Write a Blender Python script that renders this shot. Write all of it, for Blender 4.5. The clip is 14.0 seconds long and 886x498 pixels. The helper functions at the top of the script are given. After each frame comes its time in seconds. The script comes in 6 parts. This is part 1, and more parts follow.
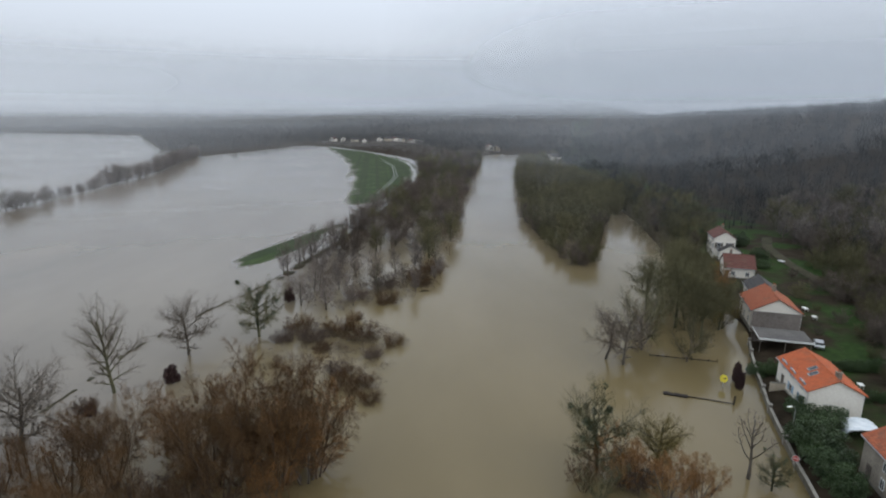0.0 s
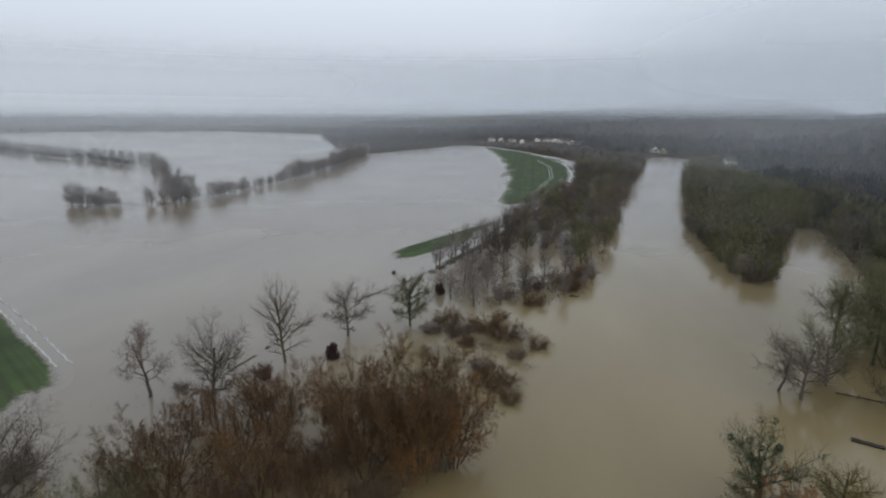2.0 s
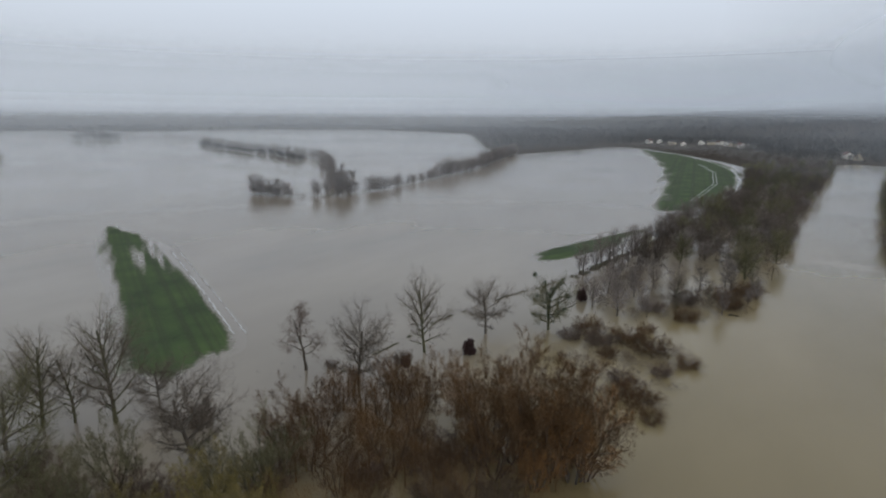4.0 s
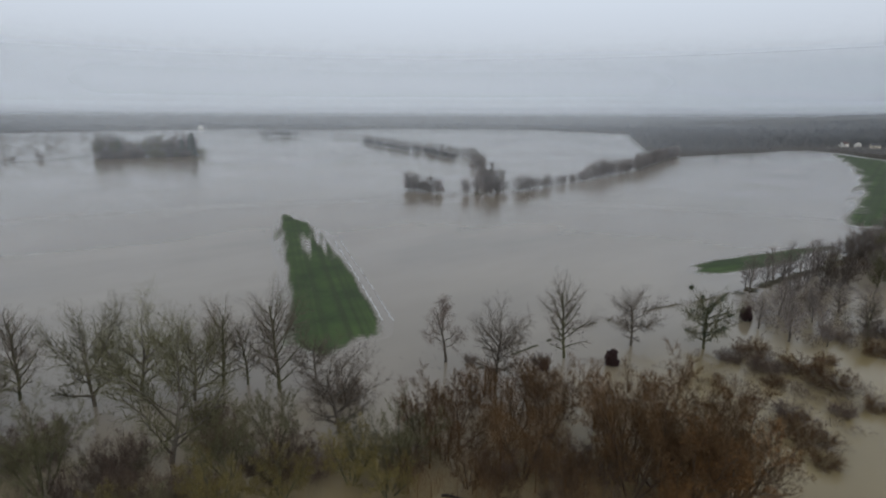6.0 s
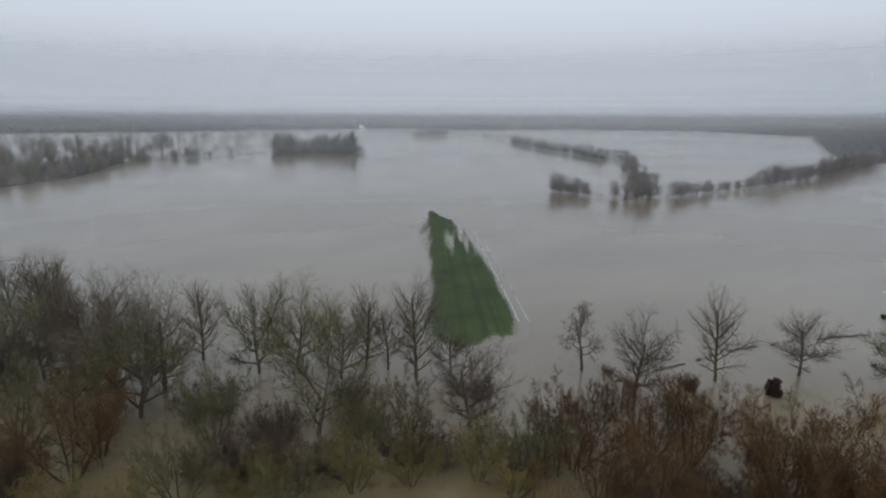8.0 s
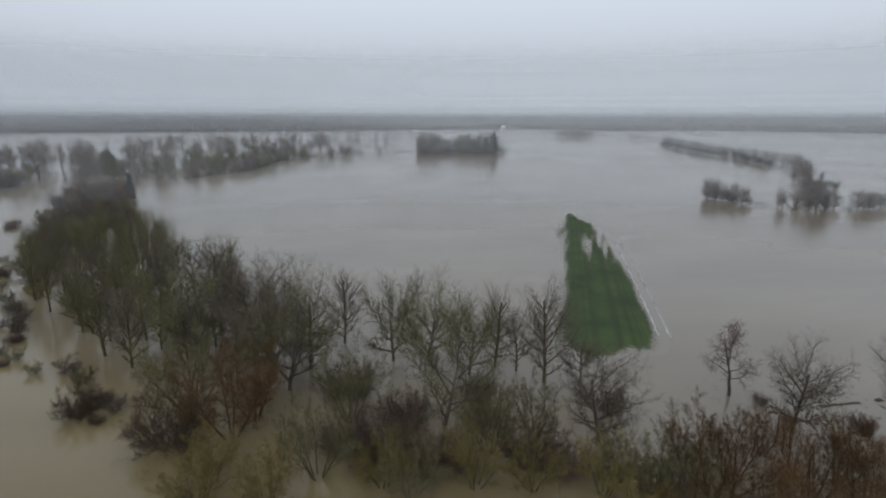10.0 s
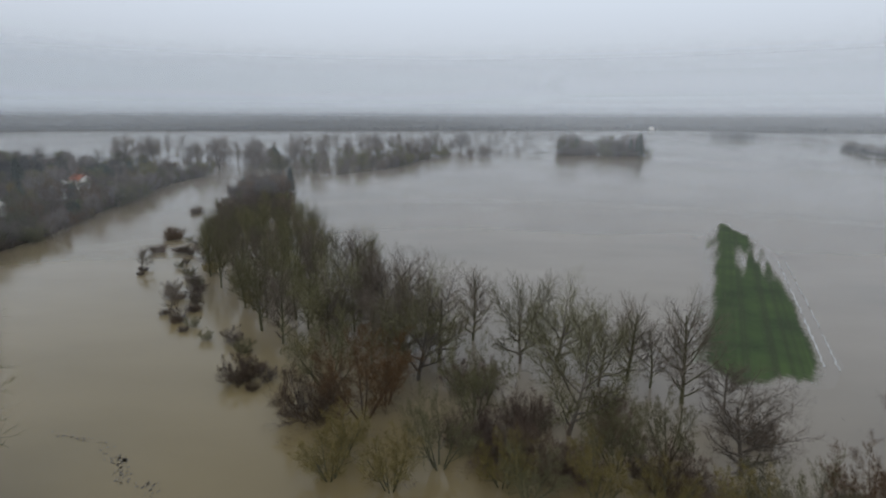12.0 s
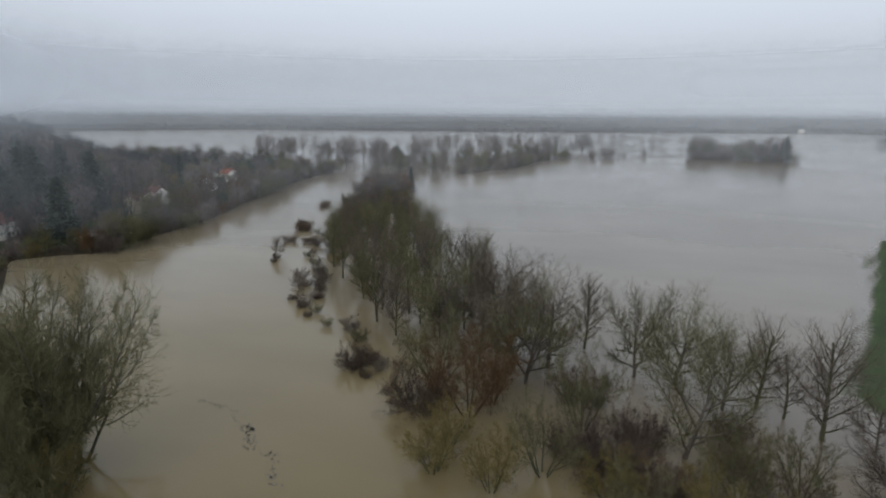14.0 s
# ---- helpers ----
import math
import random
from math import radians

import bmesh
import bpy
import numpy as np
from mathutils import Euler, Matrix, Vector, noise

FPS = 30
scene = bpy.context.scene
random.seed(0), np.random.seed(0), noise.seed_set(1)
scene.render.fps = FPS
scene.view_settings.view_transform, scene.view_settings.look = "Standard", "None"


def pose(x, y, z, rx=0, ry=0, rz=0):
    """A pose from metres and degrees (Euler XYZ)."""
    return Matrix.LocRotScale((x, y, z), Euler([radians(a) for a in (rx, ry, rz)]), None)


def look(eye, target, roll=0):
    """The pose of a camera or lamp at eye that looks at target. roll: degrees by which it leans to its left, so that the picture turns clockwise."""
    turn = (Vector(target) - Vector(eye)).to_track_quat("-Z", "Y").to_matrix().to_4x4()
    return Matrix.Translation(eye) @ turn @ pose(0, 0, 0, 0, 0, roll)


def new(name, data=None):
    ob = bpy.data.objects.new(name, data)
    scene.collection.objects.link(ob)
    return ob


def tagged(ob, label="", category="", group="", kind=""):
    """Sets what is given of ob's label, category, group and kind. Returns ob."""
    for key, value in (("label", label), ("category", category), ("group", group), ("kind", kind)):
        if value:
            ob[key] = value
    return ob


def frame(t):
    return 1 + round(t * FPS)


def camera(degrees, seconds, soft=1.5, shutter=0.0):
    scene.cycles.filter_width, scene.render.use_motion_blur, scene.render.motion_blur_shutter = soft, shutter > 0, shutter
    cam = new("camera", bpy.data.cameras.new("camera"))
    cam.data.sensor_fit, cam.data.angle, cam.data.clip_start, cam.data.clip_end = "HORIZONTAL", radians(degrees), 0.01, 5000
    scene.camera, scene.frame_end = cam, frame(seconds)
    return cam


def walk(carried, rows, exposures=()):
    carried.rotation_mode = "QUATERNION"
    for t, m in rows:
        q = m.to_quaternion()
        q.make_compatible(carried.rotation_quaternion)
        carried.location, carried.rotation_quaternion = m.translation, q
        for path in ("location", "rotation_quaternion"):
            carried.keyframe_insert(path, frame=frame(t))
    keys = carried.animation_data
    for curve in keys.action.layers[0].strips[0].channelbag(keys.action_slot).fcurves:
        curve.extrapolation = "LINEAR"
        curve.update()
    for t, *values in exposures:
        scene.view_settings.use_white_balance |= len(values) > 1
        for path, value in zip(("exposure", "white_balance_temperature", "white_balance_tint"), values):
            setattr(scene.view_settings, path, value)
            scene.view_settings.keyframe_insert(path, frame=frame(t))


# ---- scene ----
# ---------------------------------------------------------------- camera
EYE = (0.0, 0.0, 45.0)                      # a drone that hovers and turns to its left
PATH = [                                    # seconds, yaw, pitch, roll
    (0, -0.00, -13.51, 0.06),
    (0.5, 3.05, -13.48, 0.08),
    (1, 7.48, -13.47, 0.06),
    (1.5, 11.85, -13.50, 0.07),
    (2, 16.08, -13.49, 0.06),
    (2.5, 19.84, -13.49, 0.12),
    (3, 23.89, -13.51, 0.17),
    (5.5, 42.58, -13.52, 0.19),
    (6, 46.82, -13.57, 0.16),
    (6.5, 50.51, -13.60, 0.14),
    (7, 54.45, -13.65, 0.12),
    (7.5, 57.91, -13.64, 0.19),
    (8, 61.89, -13.59, 0.17),
    (10.5, 80.01, -13.55, 0.10),
    (11, 83.73, -13.51, 0.11),
    (11.5, 86.92, -13.53, 0.14),
    (12, 90.58, -13.55, 0.17),
    (12.5, 93.74, -13.59, 0.17),
    (13, 97.36, -13.59, 0.24),
    (13.5, 100.38, -13.58, 0.27),
    (14, 102.76, -13.53, 0.34),
]
cam = camera(77.95, 14.0, soft=2.0)


def aim(yaw, pitch, roll):
    return pose(*EYE) @ pose(0, 0, 0, 0, 0, yaw) @ pose(0, 0, 0, 90 + pitch) @ pose(0, 0, 0, 0, 0, roll)


walk(cam, [(t, aim(a, b, c)) for t, a, b, c in PATH],
     exposures=[(0.0, 0.36), (1.5, 0.31), (3.0, 0.23), (5.5, 0.13), (10.5, 0.14), (14.0, 0.21)])

# ---------------------------------------------------------------- world and light
SUN_EL, SUN_AZ = 28.0, 115.0
world = bpy.data.worlds.new("overcast")
scene.world = world
world.use_nodes = True
wn, wl = world.node_tree.nodes, world.node_tree.links
wn.clear()
w_out = wn.new("ShaderNodeOutputWorld")
w_bg = wn.new("ShaderNodeBackground")
w_sky = wn.new("ShaderNodeTexSky")
w_sky.sky_type, w_sky.sun_disc = "NISHITA", False
w_sky.sun_elevation, w_sky.sun_rotation = radians(SUN_EL), radians(SUN_AZ)
w_sky.air_density, w_sky.dust_density = 1.5, 6.0
w_dim = wn.new("ShaderNodeVectorMath")
w_dim.operation = "SCALE"
w_dim.inputs["Scale"].default_value = 0.06
w_co = wn.new("ShaderNodeTexCoord")
w_sep = wn.new("ShaderNodeSeparateXYZ")
w_ramp = wn.new("ShaderNodeValToRGB")         # the cloud layer: paler upwards from the mist
ramp = w_ramp.color_ramp
ramp.elements[0].position, ramp.elements[0].color = 0.0, (0.34, 0.37, 0.415, 1)
ramp.elements[1].position, ramp.elements[1].color = 1.0, (0.92, 0.99, 1.09, 1)
for at, col in ((0.02, (0.365, 0.395, 0.44, 1)), (0.06, (0.445, 0.484, 0.543, 1)), (0.11, (0.54, 0.59, 0.665, 1)), (0.20, (0.635, 0.705, 0.81, 1)), (0.38, (0.76, 0.835, 0.94, 1))):
    el = ramp.elements.new(at)
    el.color = col
ramp.interpolation = "B_SPLINE"
w_noise = wn.new("ShaderNodeTexNoise")
w_noise.inputs["Scale"].default_value, w_noise.inputs["Detail"].default_value = 5.0, 4.0
w_map = wn.new("ShaderNodeMapping")
w_map.inputs["Scale"].default_value = (0.6, 0.6, 0.9)
w_nr = wn.new("ShaderNodeMapRange")
w_nr.inputs["To Min"].default_value, w_nr.inputs["To Max"].default_value = 0.995, 1.005
w_mul = wn.new("ShaderNodeVectorMath")
w_mul.operation = "SCALE"
w_mix = wn.new("ShaderNodeMix")
w_mix.data_type = "RGBA"
w_mix.inputs["Factor"].default_value = 0.92     # clouds over nearly all of the sky
wl.new(w_co.outputs["Generated"], w_sep.inputs[0])
wl.new(w_sep.outputs["Z"], w_ramp.inputs[0])
wl.new(w_co.outputs["Generated"], w_map.inputs[0])
wl.new(w_map.outputs[0], w_noise.inputs["Vector"])
wl.new(w_noise.outputs[0], w_nr.inputs["Value"])
wl.new(w_ramp.outputs[0], w_mul.inputs[0])
wl.new(w_nr.outputs[0], w_mul.inputs["Scale"])
wl.new(w_sky.outputs[0], w_dim.inputs[0])
wl.new(w_dim.outputs[0], w_mix.inputs[6])
wl.new(w_mul.outputs[0], w_mix.inputs[7])
wl.new(w_mix.outputs[2], w_bg.inputs["Color"])
w_bg.inputs["Strength"].default_value = 1.0
wl.new(w_bg.outputs[0], w_out.inputs["Surface"])

sun = new("sun", bpy.data.lights.new("sun", "SUN"))
sun.data.energy, sun.data.angle, sun.data.color = 0.5, radians(40), (1.0, 0.96, 0.9)
_a = radians(SUN_AZ)
sun.matrix_world = look((200 * math.sin(_a), 200 * math.cos(_a), 200 * math.tan(radians(SUN_EL))), (0, 0, 0))


# ---------------------------------------------------------------- materials
def base(name):
    m = bpy.data.materials.new(name)
    m.use_nodes = True
    t = m.node_tree
    return m, t.nodes, t.links, t.nodes["Principled BSDF"]


def grain(n, l, scale, detail=4.0, vec=None):
    tex = n.new("ShaderNodeTexNoise")
    tex.inputs["Scale"].default_value, tex.inputs["Detail"].default_value = scale, detail
    if vec is None:
        vec = n.new("ShaderNodeNewGeometry").outputs["Position"]
    l.new(vec, tex.inputs["Vector"])
    return tex.outputs["Fac"]


def ramped(n, l, fac, stops):
    r = n.new("ShaderNodeValToRGB")
    e = r.color_ramp.elements
    while len(e) < len(stops):
        e.new(0.5)
    for el, (at, col) in zip(e, stops):
        el.position, el.color = at, (*col, 1)
    l.new(fac, r.inputs[0])
    return r.outputs[0]


def blend(n, l, fac, a, b):
    m = n.new("ShaderNodeMix")
    m.data_type = "RGBA"
    for val, sock in ((fac, m.inputs["Factor"]), (a, m.inputs[6]), (b, m.inputs[7])):
        if isinstance(val, (int, float)):
            sock.default_value = val
        elif isinstance(val, tuple):
            sock.default_value = (*val, 1)
        else:
            l.new(val, sock)
    return m.outputs[2]


def relief(n, l, p, height, strength, distance):
    b = n.new("ShaderNodeBump")
    b.inputs["Strength"].default_value, b.inputs["Distance"].default_value = strength, distance
    l.new(height, b.inputs["Height"])
    l.new(b.outputs[0], p.inputs["Normal"])


def surface(name, dark, light, scale, fine, rough=0.85, bump=0.4, depth=0.02, metal=0.0, spread=0.0):
    """A rough stuff with blotches, grain and relief; spread: how much single things differ."""
    m, n, l, p = base(name)
    a, b = grain(n, l, scale), grain(n, l, fine, 6.0)
    mixed = n.new("ShaderNodeMath")
    mixed.operation = "MULTIPLY_ADD"
    mixed.inputs[1].default_value, mixed.inputs[2].default_value = 0.5, 0.0
    l.new(b, mixed.inputs[0])
    add = n.new("ShaderNodeMath")
    add.operation = "MULTIPLY_ADD"
    add.inputs[1].default_value = 0.5
    l.new(a, add.inputs[0])
    l.new(mixed.outputs[0], add.inputs[2])
    col = ramped(n, l, add.outputs[0], ((0.32, dark), (0.68, light)))
    if spread:
        hsv = n.new("ShaderNodeHueSaturation")
        info = n.new("ShaderNodeObjectInfo")
        mr = n.new("ShaderNodeMapRange")
        mr.inputs["To Min"].default_value, mr.inputs["To Max"].default_value = 1 - spread, 1 + spread
        l.new(info.outputs["Random"], mr.inputs["Value"])
        l.new(mr.outputs[0], hsv.inputs["Value"])
        l.new(col, hsv.inputs["Color"])
        col = hsv.outputs[0]
    l.new(col, p.inputs["Base Color"])
    p.inputs["Roughness"].default_value, p.inputs["Metallic"].default_value = rough, metal
    if rough >= 0.85:
        p.inputs["Specular IOR Level"].default_value = 0.3
    if bump:
        relief(n, l, p, b, bump, depth)
    return m


BARK = surface("bark", (0.056, 0.048, 0.039), (0.15, 0.13, 0.106), 0.8, 9.0, 0.9, 0.6, 0.03, spread=0.25)
BARK_OLIVE = surface("mossy_bark", (0.035, 0.036, 0.02), (0.11, 0.105, 0.06), 0.8, 9.0, 0.9, 0.6, 0.03, spread=0.25)
TWIG_GREY = surface("grey_twigs", (0.072, 0.058, 0.045), (0.155, 0.126, 0.1), 0.35, 4.0, 0.85, 0, spread=0.3)
TWIG_PALE = surface("pale_grey_twigs", (0.096, 0.081, 0.074), (0.207, 0.176, 0.16), 0.35, 4.0, 0.85, 0, spread=0.3)
TWIG_OLIVE = surface("olive_twigs", (0.061, 0.057, 0.028), (0.135, 0.125, 0.064), 0.35, 4.0, 0.85, 0, spread=0.3)
TWIG_RED = surface("reddish_twigs", (0.052, 0.029, 0.012), (0.112, 0.061, 0.024), 0.35, 4.0, 0.85, 0, spread=0.25)
TWIG_ORANGE = surface("orange_twigs", (0.14, 0.07, 0.026), (0.27, 0.14, 0.05), 0.35, 4.0, 0.85, 0, spread=0.2)
TWIG_YELLOW = surface("yellow_green_twigs", (0.088, 0.070, 0.022), (0.172, 0.136, 0.046), 0.35, 4.0, 0.85, 0, spread=0.2)
TWIG_BROWN = surface("brown_twigs", (0.062, 0.049, 0.040), (0.135, 0.108, 0.09), 0.35, 4.0, 0.85, 0, spread=0.3)
TWIG_UMBER = surface("umber_twigs", (0.052, 0.036, 0.024), (0.108, 0.074, 0.05), 0.35, 4.0, 0.85, 0, spread=0.3)
TWIG_PURPLE = surface("purple_twigs", (0.054, 0.037, 0.029), (0.115, 0.08, 0.062), 0.35, 4.0, 0.85, 0, spread=0.25)
WOODS = surface("winter_woods", (0.085, 0.078, 0.072), (0.195, 0.178, 0.162), 0.02, 0.4, 0.9, 0)
WOODS_OLIVE = surface("olive_winter_woods", (0.06, 0.056, 0.036), (0.145, 0.13, 0.088), 0.02, 0.4, 0.9, 0)
# two darker, cooler wood colours: the hillside's bluish haze is put into them
WOODS_HILL_HAZE = surface("haze_tinted_hillside_woods", (0.025, 0.027, 0.027), (0.052, 0.052, 0.050), 0.02, 0.4, 0.9, 0)
WOODS_SLOPE_HAZE = surface("haze_tinted_slope_woods", (0.018, 0.022, 0.023), (0.038, 0.042, 0.043), 0.02, 0.4, 0.9, 0)
BRUSH = surface("wet_dark_brush", (0.032, 0.026, 0.02), (0.08, 0.064, 0.05), 0.1, 1.2, 0.85, 0)
BROWN_BRUSH = surface("brown_brushwood", (0.052, 0.038, 0.028), (0.12, 0.088, 0.064), 0.06, 0.8, 0.88, 0)
NEEDLES = surface("dark_needles", (0.017, 0.027, 0.018), (0.042, 0.06, 0.038), 0.5, 5.0, 0.7, 0, spread=0.2)
LEAVES = surface("evergreen_leaves", (0.017, 0.036, 0.010), (0.058, 0.098, 0.030), 0.5, 5.0, 0.55, 0, spread=0.2)
IVY = surface("ivy_leaves", (0.02, 0.03, 0.01), (0.055, 0.075, 0.028), 0.5, 5.0, 0.6, 0, spread=0.2)
DARKRED = surface("dark_russet_foliage", (0.025, 0.01, 0.01), (0.06, 0.026, 0.022), 0.6, 5.0, 0.8, 0, spread=0.2)
STONE = surface("old_stone", (0.15, 0.13, 0.105), (0.36, 0.32, 0.26), 0.5, 5.0, 0.9, 0.5, 0.03)
CONCRETE = surface("weathered_concrete", (0.12, 0.11, 0.095), (0.33, 0.31, 0.27), 0.35, 4.0, 0.9, 0.3, 0.01)
PLASTER = surface("pale_plaster", (0.74, 0.69, 0.61), (0.9, 0.86, 0.78), 0.3, 3.0, 0.85, 0.15, 0.01)
PLASTER_CREAM = surface("cream_plaster", (0.42, 0.35, 0.26), (0.62, 0.54, 0.42), 0.3, 3.0, 0.85, 0.15, 0.01)
STUCCO_GREY = surface("grey_stucco", (0.13, 0.112, 0.1), (0.26, 0.23, 0.205), 0.3, 3.0, 0.9, 0.2, 0.01)
WALLING = surface("mossy_wall", (0.06, 0.055, 0.042), (0.2, 0.182, 0.148), 0.5, 5.0, 0.9, 0.5, 0.03)
WOOD = surface("weathered_wood", (0.05, 0.042, 0.035), (0.17, 0.145, 0.12), 0.8, 9.0, 0.85, 0.4, 0.01)
WET_WOOD = surface("wet_dark_wood", (0.010, 0.008, 0.007), (0.034, 0.027, 0.022), 0.8, 9.0, 0.85, 0.4, 0.01)
WHITE_PAINT = surface("white_paint", (0.66, 0.66, 0.64), (0.82, 0.82, 0.8), 0.7, 6.0, 0.5, 0.05, 0.003)
BLUE_PAINT = surface("blue_paint", (0.14, 0.26, 0.38), (0.24, 0.38, 0.5), 0.7, 6.0, 0.5, 0.05, 0.003)
YELLOW_PAINT = surface("yellow_plastic", (0.62, 0.5, 0.03), (0.8, 0.68, 0.08), 0.9, 6.0, 0.4, 0.03, 0.003)
RED_PAINT = surface("red_paint", (0.45, 0.03, 0.02), (0.6, 0.05, 0.04), 0.9, 6.0, 0.4, 0.03, 0.003)
METAL = surface("galvanised_steel", (0.3, 0.31, 0.32), (0.5, 0.51, 0.52), 0.9, 6.0, 0.45, 0.1, 0.003, 0.8)
SHEET = surface("plastic_sheet", (0.5, 0.56, 0.62), (0.78, 0.82, 0.86), 0.8, 3.0, 0.3, 0.4, 0.05)
DARK_SHEET = surface("dark_roofing_felt", (0.05, 0.047, 0.045), (0.13, 0.12, 0.115), 0.3, 3.0, 0.8, 0.3, 0.01)
SLUDGE = surface("floating_scum", (0.075, 0.066, 0.05), (0.15, 0.13, 0.1), 0.6, 4.0, 0.9, 0.3, 0.02)


def glass():
    m, n, l, p = base("window_glass")
    p.inputs["Base Color"].default_value = (0.02, 0.024, 0.028, 1)
    p.inputs["Roughness"].default_value = 0.06
    return m


GLASS = glass()


def tiles(name, dark, light):
    """Clay roof tiles in courses, with blotches of moss and weather."""
    m, n, l, p = base(name)
    co = n.new("ShaderNodeTexCoord").outputs["Object"]
    br = n.new("ShaderNodeTexBrick")
    br.inputs["Scale"].default_value = 1.0
    br.inputs["Brick Width"].default_value, br.inputs["Row Height"].default_value = 0.24, 0.34
    br.inputs["Mortar Size"].default_value = 0.012
    br.inputs["Color1"].default_value, br.inputs["Color2"].default_value = (*dark, 1), (*light, 1)
    br.inputs["Mortar"].default_value = tuple(c * 0.45 for c in dark) + (1,)
    sw = n.new("ShaderNodeMapping")
    sw.inputs["Rotation"].default_value = (0, 0, radians(90))
    l.new(co, sw.inputs[0])
    l.new(sw.outputs[0], br.inputs["Vector"])
    moss = ramped(n, l, grain(n, l, 0.9, 6.0), ((0.5, (0, 0, 0)), (0.72, (0.5, 0.5, 0.5))))
    col = blend(n, l, moss, br.outputs["Color"], (0.12, 0.085, 0.055))
    l.new(col, p.inputs["Base Color"])
    p.inputs["Roughness"].default_value = 0.8
    relief(n, l, p, br.outputs["Fac"], -0.6, 0.03)
    return m


TILE_ORANGE = tiles("orange_roof_tiles", (0.36, 0.075, 0.022), (0.54, 0.125, 0.038))
TILE_BROWN = tiles("brown_red_roof_tiles", (0.085, 0.028, 0.021), (0.15, 0.05, 0.038))
TILE_RUST = tiles("rust_roof_tiles", (0.24, 0.062, 0.026), (0.40, 0.105, 0.042))
SLATE = tiles("grey_slates", (0.035, 0.034, 0.036), (0.075, 0.073, 0.076))


def soil():
    """Leaf litter on the slope, lawns and bare earth on the level ground."""
    m, n, l, p = base("ground_cover")
    pos = n.new("ShaderNodeNewGeometry").outputs["Position"]
    litter = ramped(n, l, grain(n, l, 0.35, 8.0, pos), ((0.3, (0.016, 0.012, 0.008)), (0.7, (0.044, 0.033, 0.022))))
    grass = ramped(n, l, grain(n, l, 0.8, 8.0, pos), ((0.3, (0.014, 0.034, 0.008)), (0.7, (0.034, 0.07, 0.016))))
    where = n.new("ShaderNodeAttribute")
    where.attribute_name = "lawn"
    spot = n.new("ShaderNodeMath")
    spot.operation = "MULTIPLY"
    l.new(where.outputs["Fac"], spot.inputs[0])
    l.new(ramped(n, l, grain(n, l, 0.06, 4.0, pos), ((0.46, (0, 0, 0)), (0.56, (0.85, 0.85, 0.85)))), spot.inputs[1])
    l.new(blend(n, l, spot.outputs[0], litter, grass), p.inputs["Base Color"])
    p.inputs["Roughness"].default_value, p.inputs["Specular IOR Level"].default_value = 0.95, 0.1
    relief(n, l, p, grain(n, l, 1.5, 8.0, pos), 0.6, 0.15)
    return m


SOIL = soil()


def wheat():
    """Winter corn in drill rows, thinner and muddier in patches."""
    m, n, l, p = base("young_green_corn")
    pos = n.new("ShaderNodeNewGeometry").outputs["Position"]
    a = ramped(n, l, grain(n, l, 0.09, 6.0, pos), ((0.35, (0.013, 0.032, 0.007)), (0.65, (0.042, 0.074, 0.017))))
    b = ramped(n, l, grain(n, l, 1.8, 6.0, pos), ((0.4, (0.3, 0.3, 0.3)), (0.7, (0.0, 0.0, 0.0))))
    row = n.new("ShaderNodeAttribute")
    row.attribute_name = "drill"
    sown = n.new("ShaderNodeTexNoise")
    sown.noise_dimensions = "1D"
    sown.inputs["Scale"].default_value, sown.inputs["Detail"].default_value = 0.32, 4.0
    l.new(row.outputs["Fac"], sown.inputs["W"])
    thin = ramped(n, l, sown.outputs["Fac"], ((0.42, (0.75, 0.75, 0.75)), (0.56, (0.0, 0.0, 0.0))))
    a = blend(n, l, thin, a, (0.017, 0.027, 0.009))
    corn = blend(n, l, b, a, (0.05, 0.055, 0.03))
    # puddles and mud between the plants where the field lies low
    lift = n.new("ShaderNodeAttribute")
    lift.attribute_name = "lift"
    uneven = n.new("ShaderNodeMath")
    uneven.operation = "MULTIPLY_ADD"
    uneven.inputs[1].default_value = 0.22
    l.new(grain(n, l, 0.9, 6.0, pos), uneven.inputs[0])
    l.new(lift.outputs["Fac"], uneven.inputs[2])
    dry = n.new("ShaderNodeMapRange")
    dry.interpolation_type = "SMOOTHSTEP"
    dry.inputs["From Min"].default_value, dry.inputs["From Max"].default_value = 0.12, 0.30
    l.new(uneven.outputs[0], dry.inputs["Value"])
    l.new(blend(n, l, dry.outputs[0], (0.16, 0.137, 0.112), corn), p.inputs["Base Color"])
    rough = n.new("ShaderNodeMapRange")
    rough.inputs["To Min"].default_value, rough.inputs["To Max"].default_value = 0.16, 0.9
    l.new(dry.outputs[0], rough.inputs["Value"])
    l.new(rough.outputs[0], p.inputs["Roughness"])
    p.inputs["IOR"].default_value = 1.333
    relief(n, l, p, grain(n, l, 3.0, 6.0, pos), 0.12, 0.05)
    return m


CORN = wheat()
BANK_GRASS = surface("rank_bank_grass", (0.022, 0.019, 0.011), (0.062, 0.056, 0.03), 0.2, 2.5, 0.95, 0.6, 0.1)


